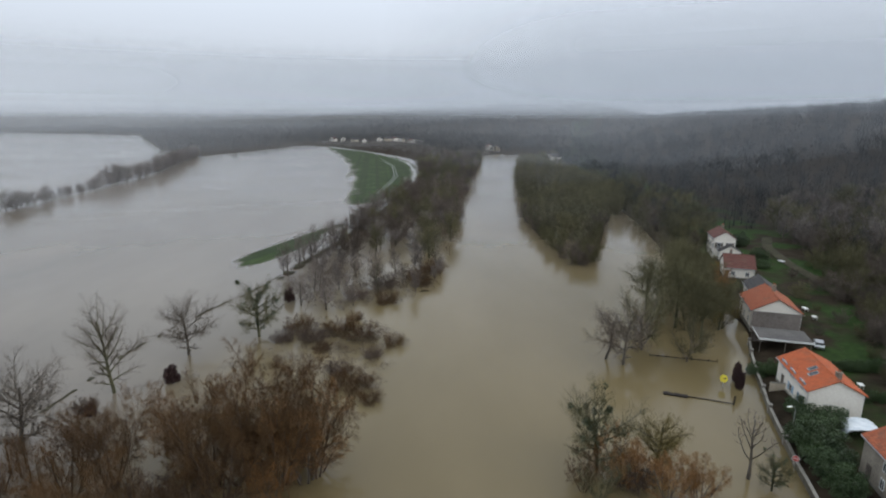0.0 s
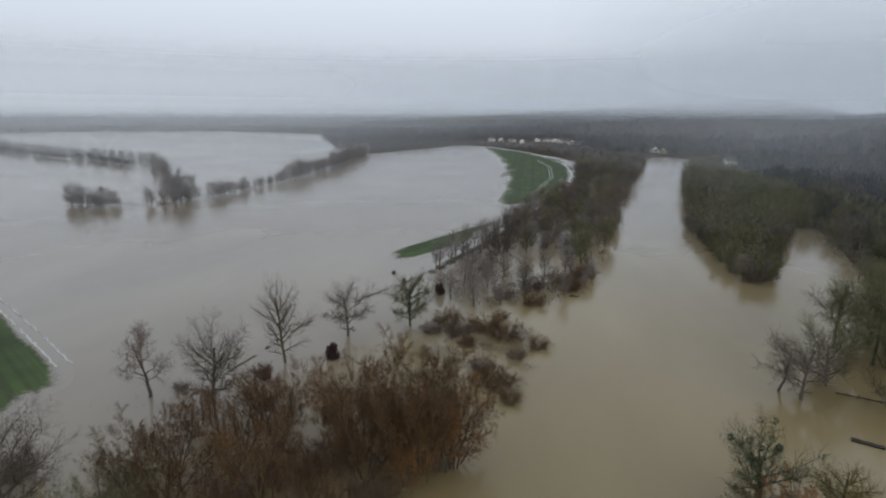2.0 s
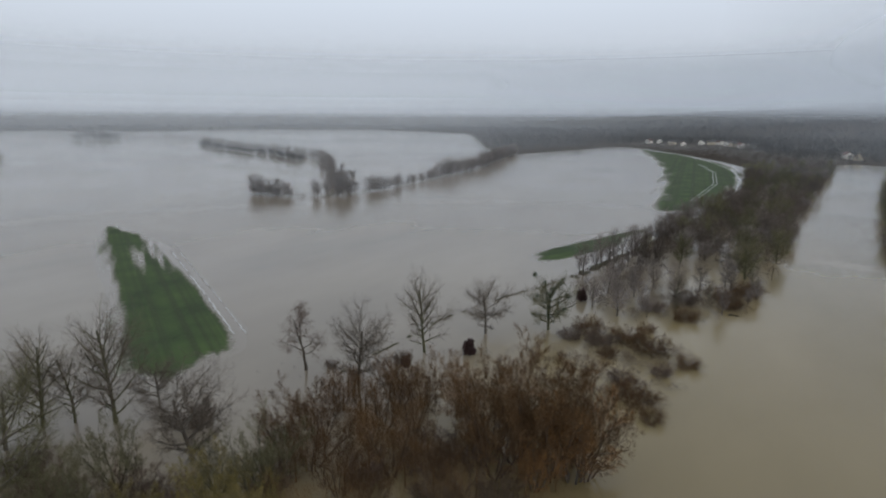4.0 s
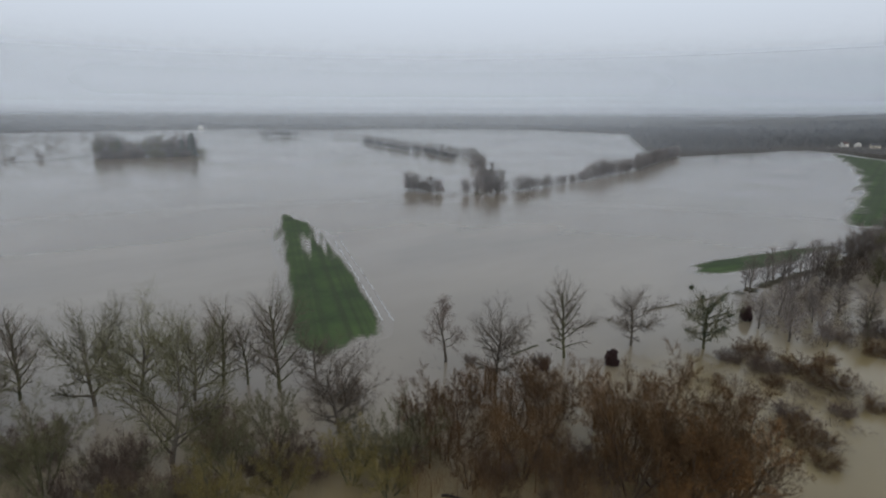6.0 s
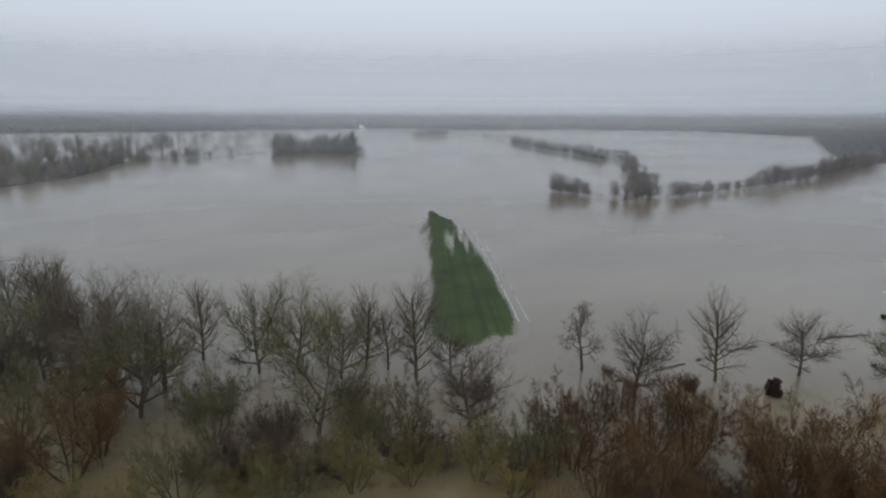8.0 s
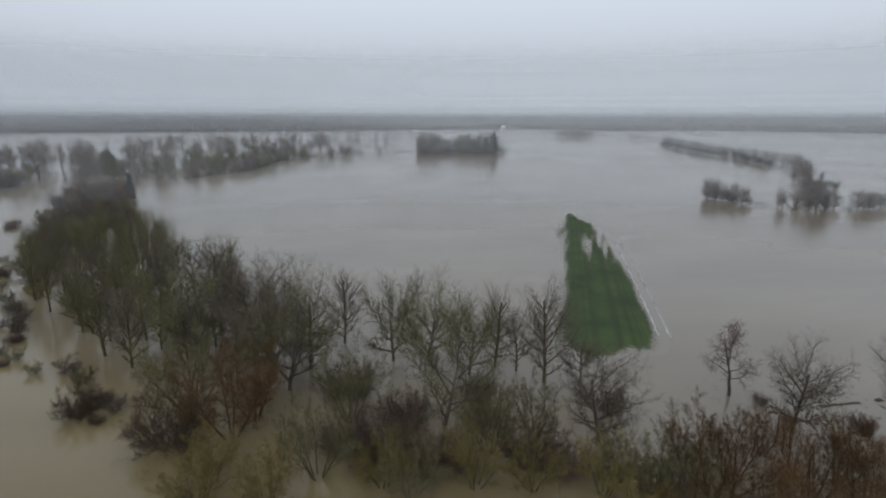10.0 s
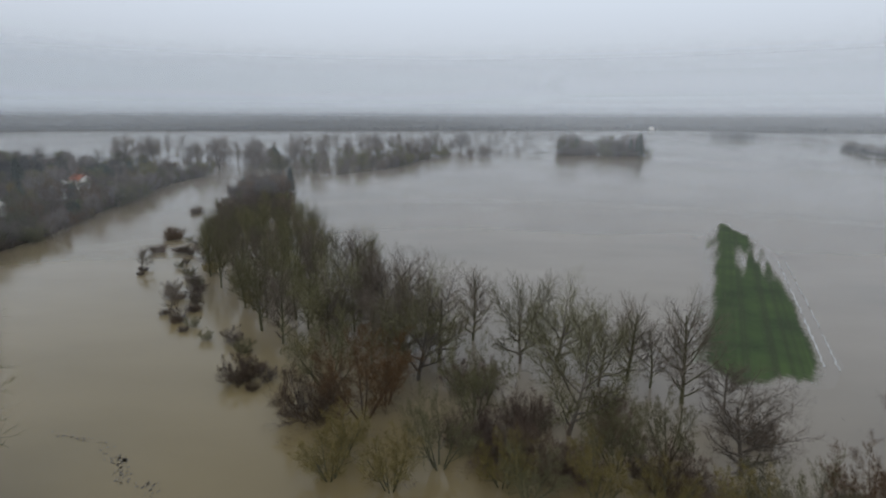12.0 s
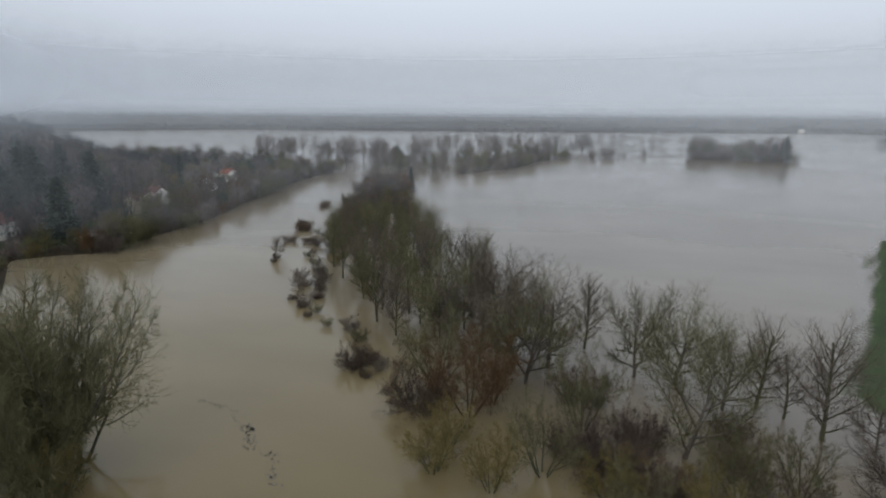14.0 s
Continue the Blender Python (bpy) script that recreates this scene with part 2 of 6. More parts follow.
def flood():
    """Muddy water: silty in the river, with a paler far sheen put into its colour, clearer over the fields, with slow
    ripples.
    """
    m, n, l, p = base("muddy_water")
    pos = n.new("ShaderNodeNewGeometry").outputs["Position"]
    where = n.new("ShaderNodeAttribute")
    where.attribute_name = "silt_far_sheen"
    streak = n.new("ShaderNodeMapping")
    streak.inputs["Scale"].default_value = (0.03, 0.012, 0.03)
    l.new(pos, streak.inputs[0])
    s = grain(n, l, 1.0, 6.0, streak.outputs[0])
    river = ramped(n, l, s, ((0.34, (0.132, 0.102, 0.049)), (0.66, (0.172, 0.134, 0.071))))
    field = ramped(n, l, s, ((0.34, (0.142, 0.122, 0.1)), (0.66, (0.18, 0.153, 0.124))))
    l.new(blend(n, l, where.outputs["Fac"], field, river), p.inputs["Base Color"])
    p.inputs["IOR"].default_value = 1.333
    gust = n.new("ShaderNodeMapping")
    gust.inputs["Scale"].default_value = (0.012, 0.02, 0.012)
    l.new(pos, gust.inputs[0])
    ruffle = n.new("ShaderNodeMapRange")
    ruffle.inputs["From Min"].default_value, ruffle.inputs["From Max"].default_value = 0.35, 0.65
    ruffle.inputs["To Min"].default_value, ruffle.inputs["To Max"].default_value = 0.14, 0.19
    l.new(grain(n, l, 1.0, 3.0, gust.outputs[0]), ruffle.inputs["Value"])
    wind = n.new("ShaderNodeMath")           # the open fields lie in the wind, river and woods are sheltered
    wind.operation = "MULTIPLY_ADD"
    wind.inputs[1].default_value = -0.05
    l.new(where.outputs["Fac"], wind.inputs[0])
    l.new(ruffle.outputs[0], wind.inputs[2])
    l.new(wind.outputs[0], p.inputs["Roughness"])
    wide = n.new("ShaderNodeMapping")
    wide.inputs["Scale"].default_value = (0.35, 0.22, 0.35)
    l.new(pos, wide.inputs[0])
    relief(n, l, p, grain(n, l, 1.0, 3.0, wide.outputs[0]), 0.05, 0.3)
    return m


WATER = flood()


def mist(name, low, high, z0, z1, top):
    """Fine droplets that let most light through and scatter the rest: thin over the water, thick from z0 to z1 where the cloud hangs down, fading out again towards top."""
    m, n, l, p = base(name)
    n.remove(p)
    out = n["Material Output"]
    tr = n.new("ShaderNodeBsdfTransparent")
    d = n.new("ShaderNodeBsdfDiffuse")
    t = n.new("ShaderNodeBsdfTranslucent")
    for s in (d, t):
        s.inputs["Color"].default_value = (0.88, 0.925, 0.985, 1)
    both = n.new("ShaderNodeMixShader")
    l.new(d.outputs[0], both.inputs[1])
    l.new(t.outputs[0], both.inputs[2])
    pos = n.new("ShaderNodeNewGeometry").outputs["Position"]
    sep = n.new("ShaderNodeSeparateXYZ")
    l.new(pos, sep.inputs[0])

    def rise(a, b, lo, hi):
        mr = n.new("ShaderNodeMapRange")
        mr.interpolation_type = "SMOOTHSTEP"
        mr.inputs["From Min"].default_value, mr.inputs["From Max"].default_value = a, b
        mr.inputs["To Min"].default_value, mr.inputs["To Max"].default_value = lo, hi
        l.new(sep.outputs["Z"], mr.inputs["Value"])
        return mr.outputs[0]

    thin = n.new("ShaderNodeAttribute")
    thin.attribute_name = "mist_depth"
    fac = thin.outputs["Fac"]
    for layer in (rise(0.0, 12.0, 0.0, 1.0), rise(z0, z1, low, high), rise(z1, top, 1.0, 0.0)):
        mul = n.new("ShaderNodeMath")
        mul.operation = "MULTIPLY"
        l.new(fac, mul.inputs[0])
        l.new(layer, mul.inputs[1])
        fac = mul.outputs[0]
    mix = n.new("ShaderNodeMixShader")
    l.new(fac, mix.inputs[0])
    l.new(tr.outputs[0], mix.inputs[1])
    l.new(both.outputs[0], mix.inputs[2])
    l.new(mix.outputs[0], out.inputs["Surface"])
    return m


# ---------------------------------------------------------------- mesh helpers
class Geo:
    """Vertices and faces, gathered and then made into one mesh."""

    def __init__(self):
        self.v, self.f = [], []

    def tube(self, pts, radii, sides):
        start = len(self.v)
        for i, (p, r) in enumerate(zip(pts, radii)):
            d = (pts[min(i + 1, len(pts) - 1)] - pts[max(i - 1, 0)]).normalized()
            a = d.orthogonal().normalized()
            b = d.cross(a)
            for k in range(sides):
                w = 2 * math.pi * k / sides
                self.v.append(p + (a * math.cos(w) + b * math.sin(w)) * r)
        for i in range(len(pts) - 1):
            for k in range(sides):
                o, q = start + i * sides, (k + 1) % sides
                self.f.append((o + k, o + q, o + sides + q, o + sides + k))

    def blade(self, p, tip, w, side):
        i = len(self.v)
        self.v += [p - side * w, p + side * w, tip]
        self.f.append((i, i + 1, i + 2))

    def strip(self, pts, radii, side):
        """A flat tapering twig that runs out into a point."""
        i = len(self.v)
        for p, r in zip(pts[:-1], radii):
            self.v += [p - side * r, p + side * r]
        self.v.append(pts[-1])
        n = len(pts) - 1
        self.f += [(i + 2 * k, i + 2 * k + 1, i + 2 * k + 3, i + 2 * k + 2) for k in range(n - 1)]
        self.f.append((i + 2 * n - 2, i + 2 * n - 1, i + 2 * n))

    def quad(self, c, a, b):
        i = len(self.v)
        self.v += [c - a - b, c + a - b, c + a + b, c - a + b]
        self.f.append((i, i + 1, i + 2, i + 3))

    def box(self, x0, y0, z0, x1, y1, z1):
        i = len(self.v)
        self.v += [Vector((x, y, z)) for z in (z0, z1) for x, y in ((x0, y0), (x1, y0), (x1, y1), (x0, y1))]
        self.f += [tuple(i + k for k in q) for q in ((3, 2, 1, 0), (4, 5, 6, 7), (0, 1, 5, 4), (1, 2, 6, 5), (2, 3, 7, 6), (3, 0, 4, 7))]

    def prism(self, outline, lift):
        """A flat outline pushed along lift."""
        i, k = len(self.v), len(outline)
        self.v += [Vector(p) for p in outline] + [Vector(p) + Vector(lift) for p in outline]
        self.f += [tuple(range(i + k - 1, i - 1, -1)), tuple(range(i + k, i + 2 * k))]
        self.f += [(i + j, i + (j + 1) % k, i + k + (j + 1) % k, i + k + j) for j in range(k)]

    def mesh(self, name, material, smooth=False):
        me = bpy.data.meshes.new(name)
        me.from_pydata([tuple(p) for p in self.v], [], self.f)
        me.materials.append(material)
        if smooth:
            me.polygons.foreach_set("use_smooth", [True] * len(me.polygons))
        me.update()
        return me


def part(name, geo, material, parent, label="", smooth=False):
    ob = new(name, geo.mesh(name, material, smooth))
    ob.parent = parent
    if label:
        tagged(ob, label)
    return ob


def thing(name, label, category, group="", kind=""):
    return tagged(new(name), label, category, group, kind)


def sheet(name, verts, faces, material, smooth=True):
    me = bpy.data.meshes.new(name)
    me.from_pydata(verts, [], faces)
    me.materials.append(material)
    me.polygons.foreach_set("use_smooth", [smooth] * len(me.polygons))
    me.update()
    return new(name, me)


def line_gap(px, py, line):
    """Distance of points from a polyline, positive on its left side."""
    best = np.full(px.shape, 1e9)
    side = np.ones(px.shape)
    for (ax, ay), (bx, by) in zip(line[:-1], line[1:]):
        ex, ey = bx - ax, by - ay
        u = np.clip(((px - ax) * ex + (py - ay) * ey) / (ex * ex + ey * ey), 0, 1)
        d = np.hypot(px - ax - u * ex, py - ay - u * ey)
        s = np.where(ex * (py - ay) - ey * (px - ax) >= 0, 1.0, -1.0)
        near = d < best
        best, side = np.where(near, d, best), np.where(near, s, side)
    return best * side


def inside(px, py, poly):
    hit = np.zeros(px.shape, bool)
    for (ax, ay), (bx, by) in zip(poly, poly[1:] + poly[:1]):
        cross = (ay > py) != (by > py)
        hit ^= cross & (px < (bx - ax) * (py - ay) / ((by - ay) or 1e-9) + ax)
    return hit


def edge_gap(px, py, poly):
    """Distance from a closed outline, positive inside."""
    d = np.abs(line_gap(px, py, poly + poly[:1]))
    return np.where(inside(px, py, poly), d, -d)


def step(a, b, x):
    u = np.clip((x - a) / (b - a), 0, 1)
    return u * u * (3 - 2 * u)


# ---------------------------------------------------------------- plan
# the right bank of the river, from far ahead past the houses to far behind on the left; land on its left hand
BANK = [(1500, 4600), (700, 2600), (330, 1500), (200, 900), (125, 640), (98, 420), (92, 320), (86, 240), (73, 165), (68, 130), (67, 113), (59.8, 98.6),
        (56.5, 91), (51.2, 77.6), (46.7, 63.8), (42, 48), (30, 15), (12, -22), (-18, -50), (-60, -92), (-110, -145),
        (-134, -172), (-149, -151), (-208, -155), (-240, -163), (-290, -175), (-361, -188), (-434, -192), (-500, -262), (-560, -400), (-560, -700),
        (-500, -1500)]
# the flooded land on the far side, up to its shore
SHORE = [(-1000, -1560), (-1407, -1330), (-1690, -1125), (-1750, -500), (-1800, 0), (-1950, 400), (-2030, 860), (-1700, 1009),
         (-1660, 1390), (-1270, 1640), (-761, 1410), (-385, 760), (-287, 640), (-224, 915), (-165, 862), (-110, 770), (-45, 645),
         (-18, 560), (20, 640), (70, 700)]
FLOOD = BANK[4:] + SHORE
ISLE = [(56, 420), (37, 260), (38, 205), (42, 160), (49, 178), (60, 218), (76, 286), (92, 420), (110, 610), (80, 560)]
DYKE = [(-63, 66), (-62, 100), (-56, 124), (-47, 150), (-43.5, 170), (-38, 200), (-31, 255), (-23, 326), (-19, 420), (-25, 491), (-45, 628),
        (-100, 745), (-160, 845)]


def height(px, py):
    """The lie of the land; the flood stands at 0."""
    r = np.hypot(px, py)
    soft = np.maximum(2.0, np.where(r < 900, 0.022, 0.05) * r)
    wet = edge_gap(px, py, FLOOD)
    z = np.clip(-wet / soft, -1.2, 1.0)
    d = line_gap(px, py, BANK)
    town = np.where(py < -60, 1.25 * step(-170, 40, px - 0.95 * py), 1.0)
    z = z + np.where(d > 0, 0.3 * step(0, 30, d) + (50 * step(55, 330, d) + 10 * step(300, 900, d)) * town * step(0, 60, d), 0)
    far = (1 - step(0, 300, d)) * step(420, 2000, -wet)
    return z + far * 112 + far * 16 * np.sin(px / 420.0) * np.cos(py / 530.0)


def ground_at(x, y):
    return float(height(np.array([float(x)]), np.array([float(y)]))[0])


# ---------------------------------------------------------------- ground and water
def polar(radii, spokes):
    a = np.linspace(0, 2 * np.pi, spokes, endpoint=False)
    gx, gy = np.append(np.outer(radii, np.cos(a)), 0.0), np.append(np.outer(radii, np.sin(a)), 0.0)
    idx = np.arange(len(radii) * spokes).reshape(len(radii), spokes)
    nxt = np.roll(idx, -1, axis=1)
    quads = np.stack([idx[:-1], idx[1:], nxt[1:], nxt[:-1]], -1).reshape(-1, 4)
    fan = [(len(gx) - 1, int(idx[0, i]), int(nxt[0, i])) for i in range(spokes)]
    return gx, gy, quads.tolist() + fan


gx, gy, quads = polar(np.geomspace(4, 4700, 170), 400)
gz = height(gx, gy)
ground = sheet("ground", np.stack([gx, gy, gz], 1).tolist(), quads, SOIL)
tagged(ground, "dark winter ground with leaf litter and rough lawns", "ground", kind="structure")
lawn = ground.data.attributes.new("lawn", "FLOAT", "POINT")
gap = line_gap(gx, gy, BANK)
lawn.data.foreach_set("value", np.where(gap > 0, (1 - step(40, 62, gap)) * step(6, 14, gap), step(1900, 2300, np.hypot(gx, gy)) * 0.2).astype(float))

gx, gy, quads = polar(np.geomspace(4, 4500, 150), 240)
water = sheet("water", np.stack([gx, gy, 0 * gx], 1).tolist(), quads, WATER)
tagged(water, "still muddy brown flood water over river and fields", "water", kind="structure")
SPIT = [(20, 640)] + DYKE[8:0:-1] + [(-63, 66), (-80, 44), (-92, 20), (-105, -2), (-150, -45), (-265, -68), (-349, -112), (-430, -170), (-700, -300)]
# silty river colour, faded from 90 m outwards to paint the paler distant reflection
silt_far_sheen = water.data.attributes.new("silt_far_sheen", "FLOAT", "POINT")
silt_far_sheen.data.foreach_set("value", (0.1 + 0.9 * step(2, 40, line_gap(gx, gy, SPIT)) * (1 - 0.75 * step(90, 320, np.hypot(gx, gy)))).astype(float))


# ---------------------------------------------------------------- emerged fields, tracks and dyke
def ripple(px, py, s):
    return (np.sin(px / s + 1.3 * np.sin(py / (1.7 * s))) + np.sin(py / (0.8 * s) + 0.9 * np.sin(px / (1.3 * s)))
            + 0.6 * np.sin((px + py) / (0.37 * s))) / 2.6


def emerged(name, outline, cell, label, along, soft, washed=None):
    """A low swell of a field that stands out of the flood; along: the way of its drill rows; washed: a place where the flood runs over it."""
    xs, ys = np.array([p[0] for p in outline], float), np.array([p[1] for p in outline], float)
    ax, ay = np.arange(xs.min() - 10, xs.max() + 10, cell), np.arange(ys.min() - 10, ys.max() + 10, cell)
    mx, my = np.meshgrid(ax, ay, indexing="ij")
    gap = edge_gap(mx, my, outline)
    c, s = math.cos(radians(along)), math.sin(radians(along))
    u, w = mx * c + my * s, -mx * s + my * c
    rows = 0.06 * np.sin(w / 1.1) - 3.2 * np.maximum(0, np.sin(w / 1.6) - 0.965) * (1 + np.sin(u / 17.0 + w))
    lift = 0.26 * step(-0.6 * soft, 0.45 * soft, gap + 0.3 * soft * ripple(u / 6.0, w, 1.9)) + 0.35 * rows
    if washed:
        x0, y0, long, broad = washed
        u0, w0 = x0 * c + y0 * s, -x0 * s + y0 * c
        lift -= 0.24 * np.exp(-((u - u0) / long) ** 2 - ((w - w0) / broad) ** 2) * np.clip(0.75 + 1.1 * ripple(u / 14.0, w, 1.1), 0, 1.2)
    z = 0.03 + 0.14 * step(-0.3 * soft, soft, gap) + 0.012 * ripple(u / 9, w, 1.5) - 0.06 * step(0.8 * soft - 1.5, 0.8 * soft, -gap)
    idx = np.arange(mx.size).reshape(mx.shape)
    keep = gap > -0.8 * soft
    ok = keep[:-1, :-1] & keep[1:, :-1] & keep[1:, 1:] & keep[:-1, 1:]
    q = np.stack([idx[:-1, :-1], idx[1:, :-1], idx[1:, 1:], idx[:-1, 1:]], -1)[ok]
    used = np.unique(q)
    back = np.zeros(mx.size, int)
    back[used] = np.arange(len(used))
    pts = np.stack([mx.ravel(), my.ravel(), z.ravel()], 1)[used]
    ob = sheet(name, pts.tolist(), back[q].tolist(), CORN)
    ob.data.attributes.new("drill", "FLOAT", "POINT").data.foreach_set("value", w.ravel()[used].astype(float))
    ob.data.attributes.new("lift", "FLOAT", "POINT").data.foreach_set("value", lift.ravel()[used].astype(float))
    return tagged(ob, label, "field", kind="structure")


FIELD_NEAR = [(-236, 119), (-231, 117), (-212, 116.5), (-181, 107), (-97, 70.5), (-90, 64), (-89, 52), (-97, 49), (-122, 61), (-150, 77), (-168, 84), (-196, 97.5)]
emerged("field_near", FIELD_NEAR, 0.7, "green strip of winter corn rising from the flood", 154, 6, (-173, 100, 26, 7))
FIELD_BEND = [(-63, 163), (-58, 168), (-53, 178), (-49, 197), (-46, 220), (-43, 230), (-45, 234), (-51, 222), (-57, 200), (-63, 182), (-65, 171)]
emerged("field_bend", FIELD_BEND, 0.8, "narrow green strip of corn beside the dyke", 68, 4.5)
FIELD_FAR = [(-175, 850), (-111, 759), (-54, 631), (-30, 525), (-26, 421), (-30, 353), (-38, 300), (-48, 290), (-62, 401), (-90, 552), (-125, 690)]
emerged("field_far", FIELD_FAR, 3.0, "wide green field of winter corn in the river bend", 97, 16)


def ribbon(name, line, width, z, label, category, gapped, material, seed, sway=0.3):
    """A narrow strip along a line, broken where gapped says so."""
    rng = random.Random(seed)
    verts, faces, last = [], [], False
    for (ax, ay), (bx, by) in zip(line[:-1], line[1:]):
        L = math.hypot(bx - ax, by - ay)
        n = max(2, int(L / 1.5))
        nx, ny = -(by - ay) / L, (bx - ax) / L
        for i in range(n):
            u = i / n
            w = width * rng.uniform(0.5, 1.1)
            o = rng.uniform(-sway, sway)
            x, y = ax + (bx - ax) * u + nx * o, ay + (by - ay) * u + ny * o
            k = len(verts)
            verts += [(x - nx * w / 2, y - ny * w / 2, z - 0.06), (x, y, z), (x + nx * w / 2, y + ny * w / 2, z - 0.06)]
            here = rng.random() > gapped
            if here and last:
                faces += [(k - 3, k - 2, k + 1, k), (k - 2, k - 1, k + 2, k + 1)]
            last = here
    return tagged(sheet(name, verts, faces, material), label, category, kind="structure")


CHALK = surface("pale_wet_chalk", (0.2, 0.2, 0.195), (0.4, 0.4, 0.39), 0.4, 4.0, 0.5, 0.3, 0.03)
for side, wide in ((0.0, 0.45), (1.7, 0.35)):
    ribbon("track", [(-172 + side, 106.3 + side), (-158 + side, 99.8 + side), (-126 + side, 85 + side), (-102 + side, 73.6 + side), (-93 + side, 69.2 + side)], wide, 0.13,
           "pale wheel rut of a farm track awash", "track", 0.06, CHALK, 5 + int(side), 0.14)
ribbon("track", [(-52, 190), (-45, 212), (-40, 240), (-34, 280), (-27, 330)], 0.7, 0.05, "pale farm track beside the dyke", "track", 0.12, CHALK, 9)
ribbon("track", [(-27, 330), (-21, 400), (-24, 470), (-36, 560), (-70, 670), (-120, 765), (-165, 845)], 3.0, 0.1, "pale farm track round the field", "track", 0.05, CHALK, 10, 0.6)
for off in (0, 2.2):
    ribbon("track", [(-40 + off, 330), (-38 + off, 430), (-48 + off, 520), (-70 + off, 610)], 0.5, 0.30, "wheel track through the green field", "track", 0.04, CHALK, 11, 0.1)
ribbon("dyke", DYKE[1:4], 0.8, 0.16, "low earth dyke awash with rank brown grass", "dyke", 0.2, BANK_GRASS, 12, 0.4)
ribbon("dyke", DYKE[3:8], 3.4, 0.35, "low earth dyke with rank brown grass", "dyke", 0.03, BANK_GRASS, 16, 0.35)
ribbon("dyke", [(-66, 58), (-63, 68), (-62, 100)], 1.0, 0.1, "drowned end of the earth dyke", "dyke", 0.35, BANK_GRASS, 13, 0.3)
ribbon("hedge_bank", [(-270, 219), (-250, 222), (-225, 233), (-217, 270), (-222, 350), (-240, 463), (-293, 661)], 2.2, 0.15, "narrow bank under a hedge of trees", "bank", 0.45, BANK_GRASS, 14, 0.9)
ribbon("causeway", [(-440, -92), (-500, -50), (-611, -26), (-665, 5), (-690, 60), (-706, 107), (-753, 149)], 6, 0.4, "narrow causeway between flooded fields", "bank", 0.15, BANK_GRASS, 15, 1.0)


# ---------------------------------------------------------------- trees
UP = Vector((0, 0, 1))


def rnd_dir(rng):
    while True:
        v = Vector((rng.uniform(-1, 1), rng.uniform(-1, 1), rng.uniform(-1, 1)))
        if 0.1 < v.length < 1:
            return v.normalized()


def reach(q, d, S, tall):
    """How far it is from q along d to the outside of the crown."""
    c, rx, rz = S["mid"] * tall, S["width"] * tall / 2, (1 - S["mid"]) * tall
    if q.z < c:
        rz = max(c - S["low"] * tall, rz * 0.4) if d.z < 0.3 else rz
    o = Vector((q.x / rx, q.y / rx, (q.z - c) / rz))
    e = Vector((d.x / rx, d.y / rx, d.z / rz))
    a, b, k = e.dot(e), o.dot(e), o.dot(o) - 1
    disc = b * b - a * k
    t = (-b + math.sqrt(disc)) / a if disc > 0 else 0.0
    return max(t, 0.07 * tall)


def grow(rng, wood, twigs, p, d, L, r, lev, S, tall):
    """One branch and all that grows from it."""
    if lev == S["levels"]:
        side = d.cross(rnd_dir(rng)).normalized()
        twigs.blade(p, p + (d + UP * S["up"][lev] * 0.5).normalized() * max(L, S["twig"] * rng.uniform(0.6, 1.2)), r, side)
        return
    n = S["seg"][lev]
    pts, dirs = [p], [d]
    for _ in range(n):
        d = (d + rnd_dir(rng) * S["wob"][lev] + UP * S["up"][lev]).normalized()
        p = p + d * (L / n)
        pts.append(p)
        dirs.append(d)
    ends = [max(r * (1 - (0.88 if lev or S["leader"] > 0.85 else 0.62) * i / n), S["least"]) for i in range(n + 1)]
    if lev < S["split"]:
        wood.tube(pts, ends, (7, 5, 3)[lev])
    else:
        twigs.strip(pts, ends, d.cross(rnd_dir(rng)).normalized())
    kids, turn = S["n"][lev], rng.uniform(0, 6.28)
    if lev and S["stems"] == 1:
        kids = max(2, round(kids * min(1.4, L / (S["usual"][lev] * tall))))
    for k in range(kids):
        u = S["start"][lev] + ((0.93 if lev == 0 else 1) - S["start"][lev]) * (k + rng.random()) / kids
        f = min(u * n, n - 0.001)
        i = int(f)
        q = pts[i].lerp(pts[i + 1], f - i)
        axis = dirs[i + 1]
        turn += 2.4 + rng.uniform(-0.5, 0.5)
        a = axis.orthogonal().normalized()
        out = a * math.cos(turn) + axis.cross(a) * math.sin(turn)
        ang = radians(S["ang"][lev] * (1.25 - 0.5 * u if lev == 0 else 1) + rng.uniform(-10, 10))
        nd = (axis * math.cos(ang) + out * math.sin(ang)).normalized()
        if lev == 0 and S["stems"] == 1:
            far = reach(q, (nd + UP * 0.15).normalized(), S, tall) * rng.uniform(0.72, 1.0)
        else:
            far = L * S["ratio"][lev] * (1.0 - S["taper"][lev] * u) * rng.uniform(0.75, 1.2)
        grow(rng, wood, twigs, q, nd, far, max(ends[i] * S["thin"][lev], S["least"]), lev + 1, S, tall)


def spec(**k):
    s = dict(levels=4, split=2, n=(20, 12, 6, 6), seg=(7, 5, 3, 2), wob=(0.09, 0.16, 0.28, 0.3, 0.3), up=(0.02, 0.07, 0.06, 0.05, 0.1),
             start=(0.16, 0.15, 0.12, 0.1), ang=(56, 44, 42, 40), ratio=(0.5, 0.46, 0.52, 0.7), thin=(0.52, 0.56, 0.6, 0.7), taper=(0.3, 0.5, 0.4, 0.3),
             least=0.0125, trunk=0.33, leader=0.9, stems=1, spread=0.0, width=0.75, mid=0.56, low=0.12, twig=0.75, usual=(1, 0.32, 0.13, 0.06))
    s.update(k)
    return s


